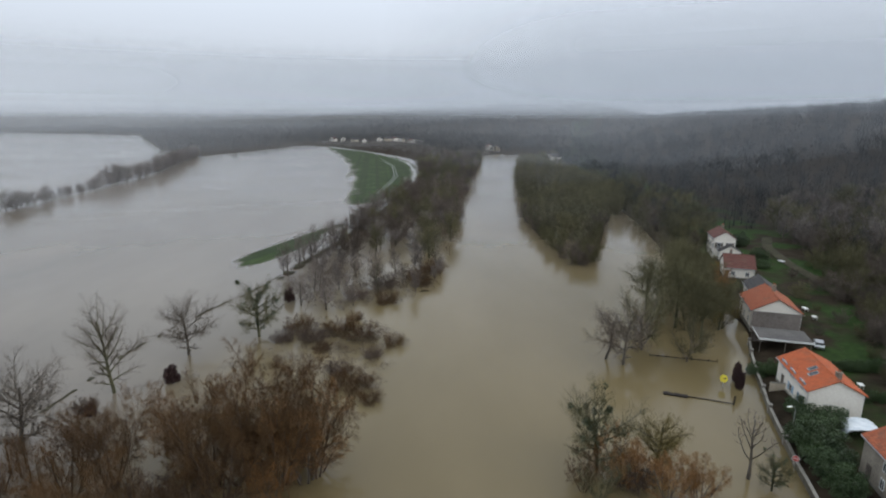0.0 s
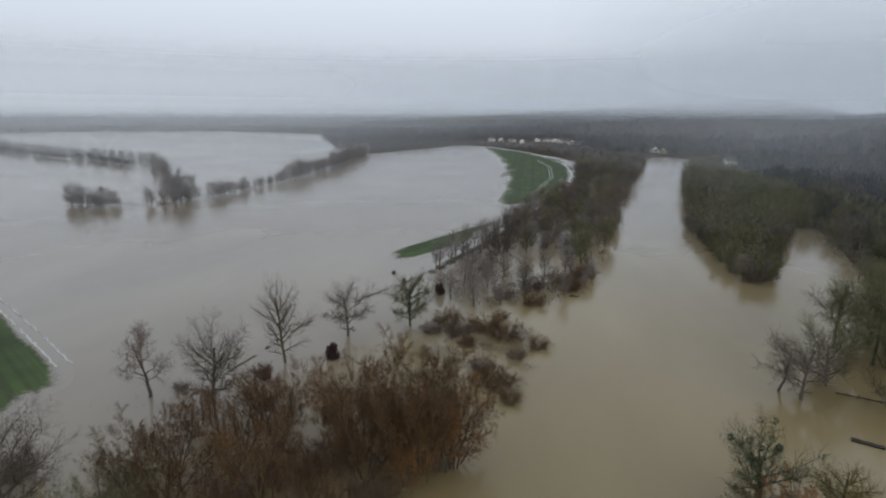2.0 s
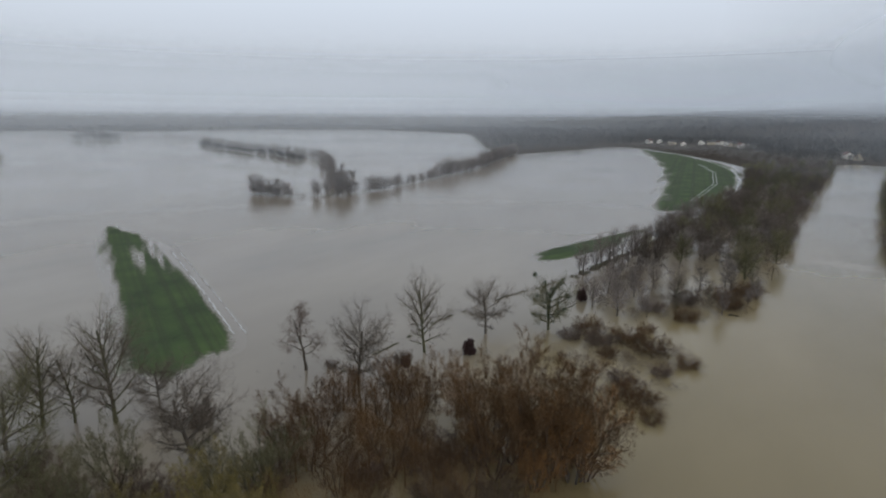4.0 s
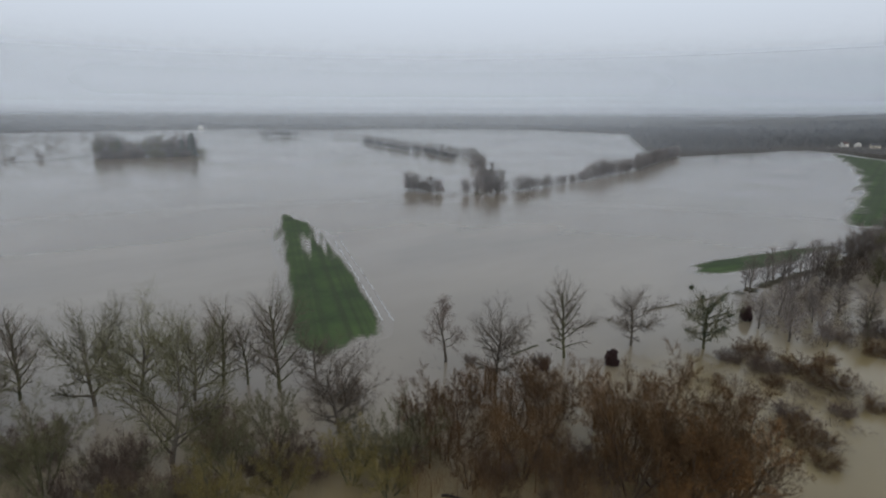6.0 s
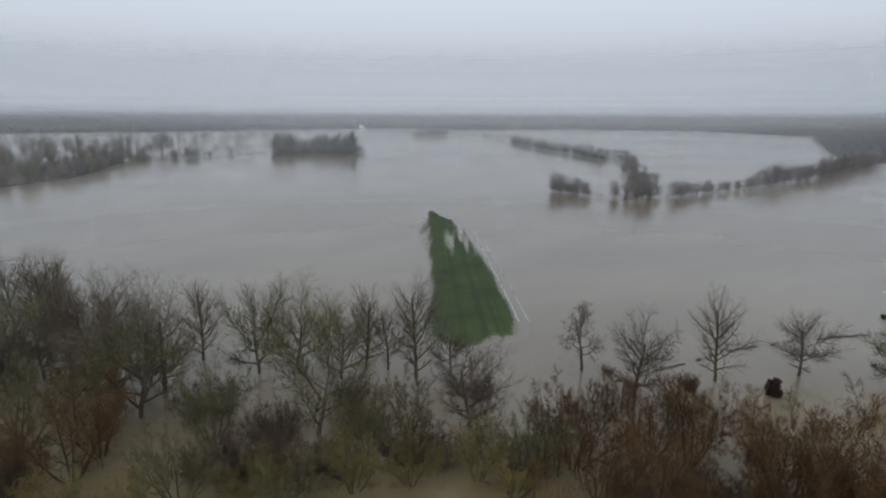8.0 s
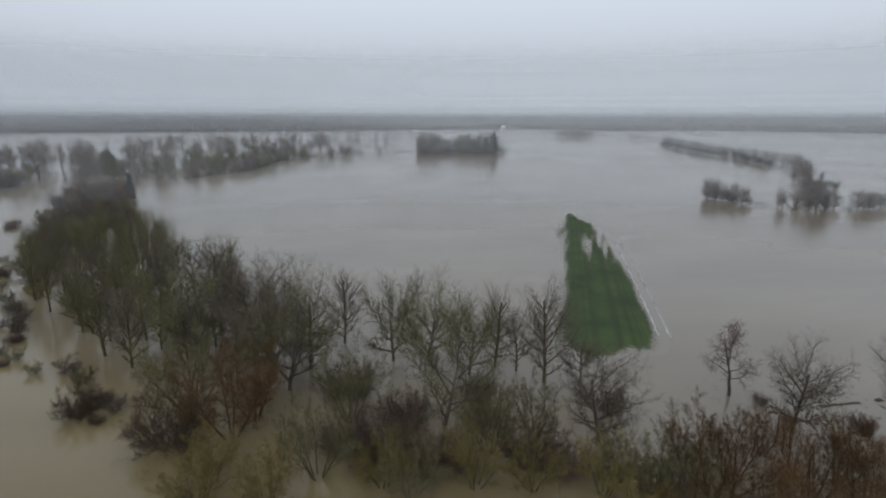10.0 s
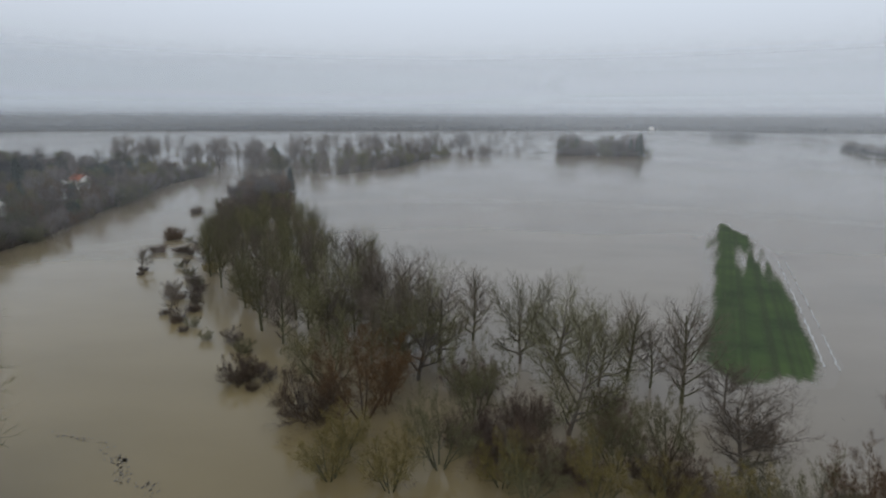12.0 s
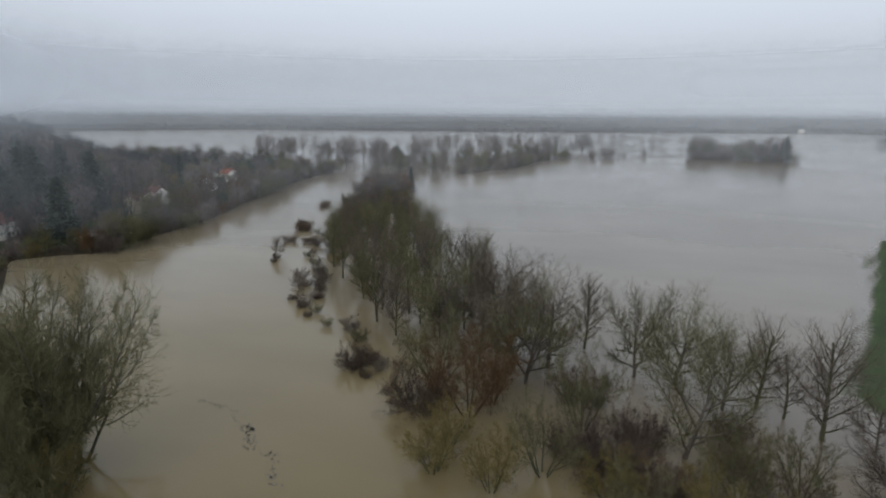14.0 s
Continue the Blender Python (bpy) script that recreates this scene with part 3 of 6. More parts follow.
BROAD = spec(n=(17, 12, 6, 6), leader=0.64, start=(0.15, 0.15, 0.12, 0.1), width=1.0, ang=(66, 42, 40, 38), up=(0.02, 0.035, 0.07, 0.05, 0.1), least=0.0066, twig=0.6, thin=(0.56, 0.58, 0.6, 0.7))
TALL = spec(n=(24, 11, 6, 6), leader=0.76, start=(0.13, 0.15, 0.12, 0.1), least=0.0066, twig=0.6, ang=(50, 38, 38, 38), up=(0.02, 0.07, 0.08, 0.06, 0.1), width=0.7, thin=(0.5, 0.56, 0.6, 0.7))
FORKED = spec(n=(11, 14, 6, 6), leader=0.46, least=0.0066, twig=0.6, ang=(54, 37, 38, 38), up=(0.02, 0.06, 0.08, 0.06, 0.1), start=(0.16, 0.2, 0.12, 0.1), width=1.05,
              wob=(0.14, 0.15, 0.28, 0.3, 0.3), thin=(0.64, 0.58, 0.6, 0.7))
GNARLED = spec(n=(15, 11, 7, 6), ang=(60, 52, 50, 45), wob=(0.2, 0.42, 0.45, 0.4, 0.4), start=(0.3, 0.25, 0.2, 0.2), width=0.75)
WILLOW = spec(n=(8, 8, 6, 8), stems=6, spread=0.85, trunk=0.14, ang=(40, 38, 38, 36), ratio=(0.42, 0.5, 0.55, 0.7), up=(0.03, 0.04, 0.04, 0.04, 0.12),
              start=(0.25, 0.15, 0.1, 0.1), width=1.1, mid=0.55, twig=0.45, least=0.0085)
SCRUB = spec(levels=3, split=1, n=(8, 9, 10), stems=14, spread=1.7, trunk=0.05, seg=(4, 3, 2), ang=(42, 40, 38), ratio=(0.5, 0.5, 0.6), up=(0.06, 0.06, 0.08, 0.2),
             start=(0.15, 0.1, 0.1), least=0.009, width=1.9, mid=0.35, twig=0.5)
# plainer trees for the middle distance
POPLAR = spec(levels=2, split=2, n=(30, 12), seg=(6, 3), ang=(40, 40), wob=(0.05, 0.16, 0.3), up=(0.02, 0.12, 0.1), start=(0.34, 0.12), ratio=(0.4, 0.5), thin=(0.42, 0.5), taper=(0.3, 0.4),
              least=0.045, trunk=0.38, width=0.5, mid=0.62, low=0.3, twig=2.0)
MID_BROAD = spec(levels=3, split=2, n=(17, 13, 8), leader=0.72, start=(0.15, 0.15, 0.1), seg=(5, 3, 2), ang=(56, 42, 42), ratio=(0.5, 0.45, 0.6), thin=(0.55, 0.58, 0.6), trunk=0.42, least=0.022, width=0.92, twig=1.2)
MID_TALL = spec(levels=3, split=1, n=(22, 12, 9), seg=(5, 3, 2), ang=(46, 42, 40), ratio=(0.42, 0.45, 0.6), least=0.02, trunk=0.38, thin=(0.5, 0.58, 0.6), width=0.6, twig=1.3)
MID_BUSHY = spec(levels=3, split=1, n=(8, 8, 8), stems=6, spread=1.0, trunk=0.10, seg=(4, 3, 2), ang=(42, 42, 40), start=(0.1, 0.1, 0.1), ratio=(0.5, 0.55, 0.6),
                 least=0.024, width=1.25, mid=0.5, twig=0.9)


def woody(S, tall, seed):
    """The wood and the twigs of a leafless tree that is tall metres high."""
    rng = random.Random(seed)
    wood, twigs = Geo(), Geo()
    for k in range(S["stems"]):
        a = 6.28 * (k + rng.random() * 0.6) / S["stems"]
        lean = S["spread"] * math.sqrt(rng.uniform(0.02, 1.0))
        d = (UP + Vector((math.cos(a), math.sin(a), 0)) * lean + rnd_dir(rng) * 0.05).normalized()
        foot = Vector((math.cos(a), math.sin(a), 0)) * (0.3 * (S["stems"] > 1)) - UP * 0.8
        length = tall * S["leader"] + 0.8 if S["stems"] == 1 else reach(foot + UP * 0.9, d, S, tall) * rng.uniform(0.75, 0.95)
        grow(rng, wood, twigs, foot, d, length, S["trunk"], 0, S, tall)
    zs = sorted(v.z for v in twigs.v)
    top = zs[int(0.99 * len(zs))]
    for v in wood.v + twigs.v:
        v.z = v.z * tall / top if v.z > 0 else v.z
    return wood, twigs


def clump(geo, rng, c, rx, rz, n, size):
    """Leaves round a point, mostly on the outside of the clump."""
    for _ in range(n):
        d = rnd_dir(rng)
        q = c + Vector((d.x * rx, d.y * rx, d.z * rz)) * rng.uniform(0.55, 1.05)
        a = rnd_dir(rng)
        geo.quad(q, a * size, a.cross(rnd_dir(rng)).normalized() * size * 0.7)


class Kind:
    """A tree of one shape, built once; plant() sets it out, and its copies share the meshes."""

    def __init__(self, name, label, category, S, tall, seed, bark, twig, ivy=0, balls=0):
        wood, twigs = woody(S, tall, seed)
        rng = random.Random(seed + 7)
        self.tall, self.name, self.label, self.category = tall, name, label, category
        self.meshes = [("trunk", wood.mesh("trunk", bark)), ("crown", twigs.mesh("crown", twig))]
        if ivy:
            leaves = Geo()
            pool = [v for v in wood.v if v.z > tall * 0.12]
            for _ in range(ivy):
                clump(leaves, rng, rng.choice(pool), 0.45, 0.5, 34, 0.09)
            self.meshes.append(("ivy", leaves.mesh("ivy", IVY)))
        if balls:
            leaves = Geo()
            pool = [v for v in twigs.v if v.z > tall * 0.45]
            for _ in range(balls):
                clump(leaves, rng, rng.choice(pool), 0.38, 0.36, 60, 0.06)
            self.meshes.append(("mistletoe", leaves.mesh("mistletoe", IVY)))

    def plant(self, x, y, tall, turn, label="", group="", z=None, wide=1.0, lean=(0, 0)):
        s = tall / self.tall
        ob = thing(self.name, label or self.label, self.category, group)
        z = max(ground_at(x, y), 0.0) if z is None else z
        ob.matrix_world = Matrix.LocRotScale((x, y, z), Euler((radians(lean[0]), radians(lean[1]), turn)), (s * wide, s * wide, s))
        for name, me in self.meshes:
            o = new(name, me)
            o.parent = ob
        return ob


def kinds(count, *args, **kw):
    first = args[5]
    return [Kind(*args[:5], first + 11 * i, *args[6:], **kw) for i in range(count)]


BARE = "bare winter tree standing in brown flood water"
broads = kinds(3, "broad_tree", BARE + ", wide crown", "tree", BROAD, 14, 101, BARK, TWIG_GREY)
talls = kinds(3, "tall_tree", "tall slim bare tree standing in flood water", "tree", TALL, 18, 201, BARK_OLIVE, TWIG_GREY)
otalls = kinds(2, "mossy_tall_tree", "tall slim mossy bare tree standing in flood water", "tree", TALL, 18, 231, BARK_OLIVE, TWIG_OLIVE)
forked = kinds(3, "forked_tree", "bare tree with steep forked limbs in flood water", "tree", FORKED, 17, 301, BARK, TWIG_OLIVE)
gnarled = kinds(1, "gnarled_tree", "crooked bare tree with knotty limbs in flood water", "tree", GNARLED, 13, 401, BARK, TWIG_PURPLE)
ivied = kinds(1, "ivy_tree", "bare tree grown with green ivy in flood water", "tree", BROAD, 12.5, 501, BARK_OLIVE, TWIG_OLIVE, ivy=70)
CROWNED = spec(n=(20, 12, 8, 9), least=0.01, twig=0.62, start=(0.36, 0.15, 0.12, 0.1), width=0.8, mid=0.66, low=0.3, ang=(50, 44, 42, 40))
crowned = kinds(2, "crowned_tree", "bare tree with a high olive-brown crown and straight trunk", "tree", CROWNED, 14, 591, BARK_OLIVE, TWIG_OLIVE)
POLLARD = spec(levels=3, split=2, n=(12, 6, 8), seg=(6, 4, 2), ang=(34, 45, 55), wob=(0.07, 0.3, 0.4, 0.3), start=(0.3, 0.35, 0.5), ratio=(0.5, 0.3, 0.35), thin=(0.62, 0.7, 0.5),
               width=0.75, least=0.022, trunk=0.26, twig=0.4, mid=0.62, low=0.35)
pollards = kinds(1, "pollard_tree", "cut-back bare tree with knobby dark limbs in the flood", "tree", POLLARD, 9, 571, BARK, TWIG_PURPLE)
ochres = kinds(1, "ochre_tree", "bare tree with olive-yellow twigs standing in the flood", "tree", BROAD, 9, 581, BARK_OLIVE, TWIG_YELLOW)
willows = kinds(3, "willow_tree", "many-stemmed leafless willow with reddish-brown twigs", "tree", WILLOW, 12, 601, TWIG_UMBER, TWIG_RED)
oliwillows = kinds(2, "olive_willow", "many-stemmed leafless willow with olive twigs", "tree", WILLOW, 12, 651, BARK_OLIVE, TWIG_OLIVE)
amber = kinds(1, "orange_willow", "leafless willow with glowing orange-brown twigs", "tree", WILLOW, 9, 681, BARK, TWIG_ORANGE)
yellows = kinds(1, "yellow_willow", "leafless willow with yellow-green twigs", "tree", WILLOW, 9, 691, BARK_OLIVE, TWIG_YELLOW)
scrubs = kinds(2, "scrub_bush", "leafless brown bush half drowned in the flood", "bush", SCRUB, 4, 701, BARK, TWIG_UMBER)
redscrubs = kinds(2, "red_brown_scrub", "leafless red-brown scrub half drowned in the flood", "bush", SCRUB, 4, 741, BARK, TWIG_RED)
darkscrubs = kinds(1, "dark_bush", "leafless dark purple bush half drowned in the flood", "bush", SCRUB, 4, 721, BARK, TWIG_PURPLE)
m_broads = kinds(3, "bare_tree", "bare grey-brown tree at the edge of the flood", "tree", MID_BROAD, 13, 801, BARK, TWIG_PALE)
m_talls = kinds(3, "slim_tree", "slim bare grey-brown tree in the flooded wood", "tree", MID_TALL, 16, 811, BARK, TWIG_PALE)
m_olives = kinds(3, "mossy_tree", "bare olive-brown tree in the flooded wood", "tree", MID_BROAD, 13, 821, BARK_OLIVE, TWIG_OLIVE)
m_otalls = kinds(2, "mossy_slim_tree", "slim bare olive-brown tree in the flooded wood", "tree", MID_TALL, 16, 861, BARK_OLIVE, TWIG_OLIVE)
m_btalls = kinds(2, "brown_slim_tree", "slim bare brown tree in the flooded wood", "tree", MID_TALL, 16, 881, BARK, TWIG_BROWN)
poplars = kinds(3, "poplar_tree", "tall bare poplar standing far out in the flood", "tree", POPLAR, 24, 871, BARK, TWIG_GREY)
m_bushy = kinds(2, "bank_bush", "leafless brown bank bush rising from the flood", "bush", MID_BUSHY, 7, 831, BARK, TWIG_BROWN)
m_obushy = kinds(2, "olive_bush", "leafless olive bank bush rising from the flood", "bush", MID_BUSHY, 7, 841, BARK_OLIVE, TWIG_OLIVE)
m_rust = kinds(1, "russet_bank_bush", "leafless reddish-brown bush on the flooded bank", "bush", MID_BUSHY, 7, 845, BARK, TWIG_RED)
m_ochre = kinds(1, "ochre_bank_bush", "leafless ochre bush on the flooded bank", "bush", MID_BUSHY, 7, 849, BARK_OLIVE, TWIG_YELLOW)


def conifer_mesh(tall, seed, layers=17, fan=12):
    rng = random.Random(seed)
    wood, needles = Geo(), Geo()
    wood.tube([Vector((0, 0, -0.5)), Vector((0.05, 0, tall * 0.5)), Vector((0, 0.05, tall))], [tall * 0.018, tall * 0.012, 0.02], 6)
    bulge = [rng.uniform(0.75, 1.2) for _ in range(7)]
    for i in range(layers):
        u = (i + 0.5) / layers
        for k in range(fan):
            a = 6.28 * (k + rng.random()) / fan
            z = tall * (0.08 + 0.9 * u + rng.uniform(-0.035, 0.035))
            R = (tall * 0.25 * (1 - u) ** 0.7 + 0.25) * rng.uniform(0.55, 1.12) * bulge[int(a / 6.29 * 7) % 7]
            for j in range(9):
                w = (j + 1) / 9
                q = Vector((math.cos(a) * R * w, math.sin(a) * R * w, z - R * 0.28 * w * w + rng.uniform(-0.02, 0.02) * tall))
                dd = Vector((math.cos(a + rng.uniform(-1.3, 1.3)), math.sin(a + rng.uniform(-1.3, 1.3)), rng.uniform(-0.6, 0.25))).normalized()
                needles.blade(q, q + dd * (0.045 * tall + 0.25), 0.017 * tall + 0.05, dd.cross(rnd_dir(rng)).normalized())
    return wood, needles


class Evergreen(Kind):
    def __init__(self, name, label, category, tall, parts):
        self.name, self.label, self.category, self.tall, self.meshes = name, label, category, tall, parts


def conifer(seed):
    w, nd = conifer_mesh(18, seed)
    return Evergreen("conifer", "dark green conifer among the bare trees", "tree", 18, [("trunk", w.mesh("trunk", BARK)), ("crown", nd.mesh("crown", NEEDLES))])


def leafy(name, label, seed, material, tall, blobs, rx, size, category="bush"):
    """An evergreen bush: short stems and many leaf clumps with gaps between."""
    rng = random.Random(seed)
    wood, leaves = Geo(), Geo()
    for k in range(blobs):
        a, u = rng.uniform(0, 6.28), rng.random() ** 0.5
        q = Vector((math.cos(a) * rx * u, math.sin(a) * rx * u, tall * rng.uniform(0.15, 0.85) * (1 - 0.5 * u * u)))
        if k % 3 == 0:
            wood.tube([Vector((q.x * 0.15, q.y * 0.15, -0.6)), Vector((q.x * 0.5, q.y * 0.5, q.z * 0.5)), q], [0.07, 0.05, 0.02], 4)
        clump(leaves, rng, q, rx * 0.32, tall * 0.16, 130, size * 0.62)
    return Evergreen(name, label, category, tall, [("branchwork", wood.mesh("branchwork", BARK)), ("foliage", leaves.mesh("foliage", material))])


conifers = [conifer(s) for s in (31, 32)]
laurels = [leafy("laurel_bush", "dense dark green evergreen garden bush", s, LEAVES, 4.0, 46, 2.6, 0.13) for s in (41, 42)]
russets = [leafy("russet_bush", "dense dark russet upright bush in flood water", 51, DARKRED, 4.0, 44, 1.15, 0.11)]
domes = [leafy("evergreen_tree", "round-crowned dark evergreen tree", 61, NEEDLES, 12.0, 80, 4.5, 0.30, "tree")]

R = random.Random(77)


def set_out(rows, group="", wide=1.0):
    """rows: kind, x, y, height."""
    for kind, x, y, tall in rows:
        kind.plant(x, y, tall, R.uniform(0, 6.28), group=group, wide=wide)


# the row along the drowned end of the dyke
set_out([(gnarled[0], -69.5, 66, 12.9), (broads[0], -57.5, 66.6, 14.4), (talls[0], -55.1, 83.7, 16.6), (broads[1], -49.4, 98.8, 12.8),
         (ivied[0], -38.6, 108, 12.6), (russets[0], -47.3, 87.7, 3.9), (russets[0], -38.6, 131.2, 4.1), (russets[0], -54.5, 76.5, 2.6), (darkscrubs[0], -56, 77.5, 2.4),
         (darkscrubs[0], -66, 69, 1.6), (darkscrubs[0], -60, 68.5, 1.8)], "trees along the dyke")
# the gap and the near end of the flooded wood
set_out([(talls[1], -80.8, 37.9, 18.9), (broads[2], -62.5, 38.2, 14.2), (forked[0], -95.5, 13.6, 17.2), (talls[2], -106, 5.2, 16),
         (talls[2], -88.6, 31.4, 15.8), (forked[1], -94.3, 20.0, 17), (forked[2], -71.6, 17.6, 20), (broads[1], -95.5, -1.6, 18.5),
         (forked[0], -86.5, 26, 15.5), (talls[0], -86, 34.6, 12.5), (broads[0], -78.5, 43.5, 9.2), (forked[1], -88.2, -5.2, 20),
         (broads[2], -97, -8, 21), (forked[2], -105, -22.5, 21), (talls[1], -119, -20, 21), (broads[0], -104, -12, 19)], "trees of the flooded wood")
# brown willows by the river
set_out([(willows[0], -47.9, 45.4, 12.2), (willows[1], -41.2, 59.6, 12.0), (willows[2], -29, 60.5, 16), (willows[0], -24.6, 60.6, 16.5),
         (willows[1], -20.4, 60.6, 15.5), (amber[0], -17.4, 61.0, 12), (willows[2], -37.8, 49.6, 11), (willows[1], -33, 66, 11), (willows[2], -51, 51, 9),
         (scrubs[0], -24, 52, 4), (willows[1], -47, 63, 9), (oliwillows[0], -49, 39, 10), (amber[0], -21, 56.5, 6.5), (willows[0], -43, 52.5, 7), (willows[1], -32, 52, 6.5), (willows[2], -41, 43, 7.5), (willows[0], -36, 43.5, 6)],
        "willows by the river")
set_out([(scrubs[1], -29, 47, 5), (willows[1], -54, 58, 6), (willows[0], -26.5, 56.5, 13), (willows[0], -45, 57, 9.5), (willows[2], -23, 63.5, 13),
         (darkscrubs[0], -40, 47, 4), (willows[2], -52, 45, 8), (willows[1], -18, 64.5, 14), (willows[2], -16.2, 62, 12), (darkscrubs[0], -27, 70, 3)], "willows by the river")
# scrub in the shallows
set_out([(redscrubs[0], -22.3, 109.9, 3.0), (redscrubs[1], -17, 106.9, 3.6), (darkscrubs[0], -27, 106, 2.6), (redscrubs[1], -15.4, 86, 3.2),
         (darkscrubs[0], -13.5, 98, 1.9), (redscrubs[0], -10, 104, 2.0), (darkscrubs[0], -19, 91, 2.2), (redscrubs[1], -31, 112, 3.0), (darkscrubs[0], -33, 106, 2.2),
         (redscrubs[0], -14, 130, 2.6), (redscrubs[1], -8, 150, 3.2), (darkscrubs[0], -16, 142, 3.2), (redscrubs[0], -20, 118, 1.8), (redscrubs[1], -24, 101, 1.8),
         (redscrubs[1], -3, 158, 3.4), (redscrubs[0], -6, 144, 2.4), (darkscrubs[0], -22, 133, 2.6), (redscrubs[0], -12, 81, 1.8)],
        "scrub in the shallows", 1.45)
# the near wood's feet: olive and brown willows, dark scrub
set_out([(darkscrubs[0], -67, 8.4, 5.5), (scrubs[0], -76.4, -21.2, 7.5), (willows[0], -76, -13, 14.5), (oliwillows[0], -63.6, -1, 11),
         (oliwillows[1], -63, 22, 10), (scrubs[1], -60, 27, 6), (yellows[0], -57, 18, 8), (yellows[0], -59, -7, 8), (darkscrubs[0], -69, 3, 5),
         (oliwillows[0], -66, 30, 9), (scrubs[1], -62, 12, 6), (oliwillows[1], -84, -20, 14), (scrubs[0], -87.4, -36.2, 4.6),
         (willows[1], -80, -10, 12), (darkscrubs[0], -84, 4, 6), (darkscrubs[0], -78, 25, 4), (yellows[0], -52, 33, 7.5), (scrubs[1], -70, 44, 4),
         (darkscrubs[0], -74, 12, 5), (oliwillows[0], -76, 4, 12), (yellows[0], -66, -14, 7), (scrubs[0], -70, 24, 5)],
        "undergrowth of the flooded wood")
set_out([(yellows[0], -60, 7, 6.5), (yellows[0], -55, 25, 6), (yellows[0], -61, -15, 7), (oliwillows[0], -57, 10, 7), (oliwillows[1], -54, 36, 7), (yellows[0], -47, 35, 6)], "yellow willows of the flooded wood", 1.3)
set_out([(darkscrubs[0], -50, 40, 3.5), (darkscrubs[0], -57, 31, 3.5), (darkscrubs[0], -62, 17, 3.5), (darkscrubs[0], -64, 6, 3), (darkscrubs[0], -36, 54, 4), (darkscrubs[0], -31, 58, 4)],
        "dark scrub in the shallows", 1.3)
# trees in the water before the street
set_out([(gnarled[0], 31.1, 97.3, 10.2), (broads[1], 33.8, 94.8, 12.7), (forked[0], 39.5, 101.3, 14), (forked[2], 46.3, 96.1, 10),
         (crowned[0], 53.9, 107, 13.5), (crowned[1], 51.2, 113.4, 16), (crowned[0], 47, 120, 15), (crowned[1], 58, 121, 14), (crowned[0], 57, 129, 13.5),
         (crowned[1], 62, 134, 15), (crowned[0], 66, 138, 12), (crowned[1], 66, 150, 12), (amber[0], 65, 126, 9), (willows[0], 44, 111, 7), (crowned[0], 70, 156, 11), (crowned[1], 60, 112, 11)],
        "trees before the flooded street")
set_out([(pollards[0], 39.1, 61.4, 9.2), (ivied[0], 40.8, 59.0, 5.2), (ivied[0], 20.2, 63.4, 11.5), (ochres[0], 28, 63.2, 7.8), (amber[0], 27, 57.0, 6.5), (amber[0], 30.5, 56.5, 6), (willows[1], 17.5, 59, 6),
         (amber[0], 22.8, 60.4, 7.0), (oliwillows[1], 19, 57, 6), (darkscrubs[0], 24, 60.5, 4)],
        "trees before the flooded street")
for x, y, tall in ((50.6, 85.4, 4.4), (51.4, 87.8, 4.6)):
    russets[0].plant(x, y, tall, x, group="trees before the flooded street", wide=0.5)
set_out([(oliwillows[0], 53, 112, 9), (oliwillows[1], 58, 117, 10), (oliwillows[0], 63, 124, 10), (yellows[0], 61, 113, 7), (oliwillows[1], 56, 126, 9), (oliwillows[0], 66, 134, 10),
         (yellows[0], 67, 128, 7), (oliwillows[1], 50, 119, 7), (oliwillows[0], 67, 144, 9), (oliwillows[1], 69, 143, 9), (amber[0], 72, 141, 7), (oliwillows[0], 74, 153, 9)],
        "olive willows before the flooded street")
# the great tree on the near bank
for kind, x, y, tall, wide in ((forked[1], -48, -59, 29, 0.9), (oliwillows[1], -51, -61, 25, 0.8), (oliwillows[0], -44, -59, 20, 0.62), (oliwillows[1], -41, -64, 24, 0.75), (oliwillows[0], -53, -69, 16, 0.8),
                               (forked[2], -48, -63, 28, 0.75), (m_olives[0], -48, -62, 26, 0.7), (m_olives[1], -50, -68, 22, 0.7), (m_obushy[0], -46, -60, 13, 0.7), (m_obushy[1], -43, -58, 11, 0.7),
                               (yellows[0], -45, -57, 9, 0.8), (m_obushy[0], -50, -64, 14, 0.8)):
    kind.plant(x, y, tall, x * 1.7, group="great trees on the near bank", wide=wide)
# low bushes in the stream
set_out([(scrubs[1], -204, -105, 4.0), (scrubs[0], -199, -103, 3.4), (darkscrubs[0], -180, -98.5, 2.8), (scrubs[1], -180, -91, 2.6), (darkscrubs[0], -156.5, -91, 1.5), (scrubs[0], -152, -89.5, 1.2),
         (scrubs[1], -115, -61, 1.6), (scrubs[0], -120, -66, 1.4), (darkscrubs[0], -110, -57, 1.2), (scrubs[0], -131, -68, 1.8), (darkscrubs[0], -122, -60, 1.5),
         (scrubs[1], -88, -36, 1.9), (darkscrubs[0], -91, -34, 1.6), (scrubs[0], -84, -33, 1.3), (darkscrubs[0], -212, -110, 2.2), (scrubs[0], -262, -122, 3.0), (scrubs[1], -255, -120, 2.4)],
        "bushes in the stream", 1.25)
broads[1].plant(-157, -92, 8.5, 0.6, "leaning bare tree drowned in the stream", "bushes in the stream", lean=(-18, -16), wide=0.8)
set_out([(broads[0], -123, -66, 6.5), (m_bushy[0], -132, -70, 4.5), (m_bushy[1], -116, -61, 3.6), (m_bushy[0], -127, -62, 4.0), (broads[2], -137, -67, 6.0)], "bushes in the stream")


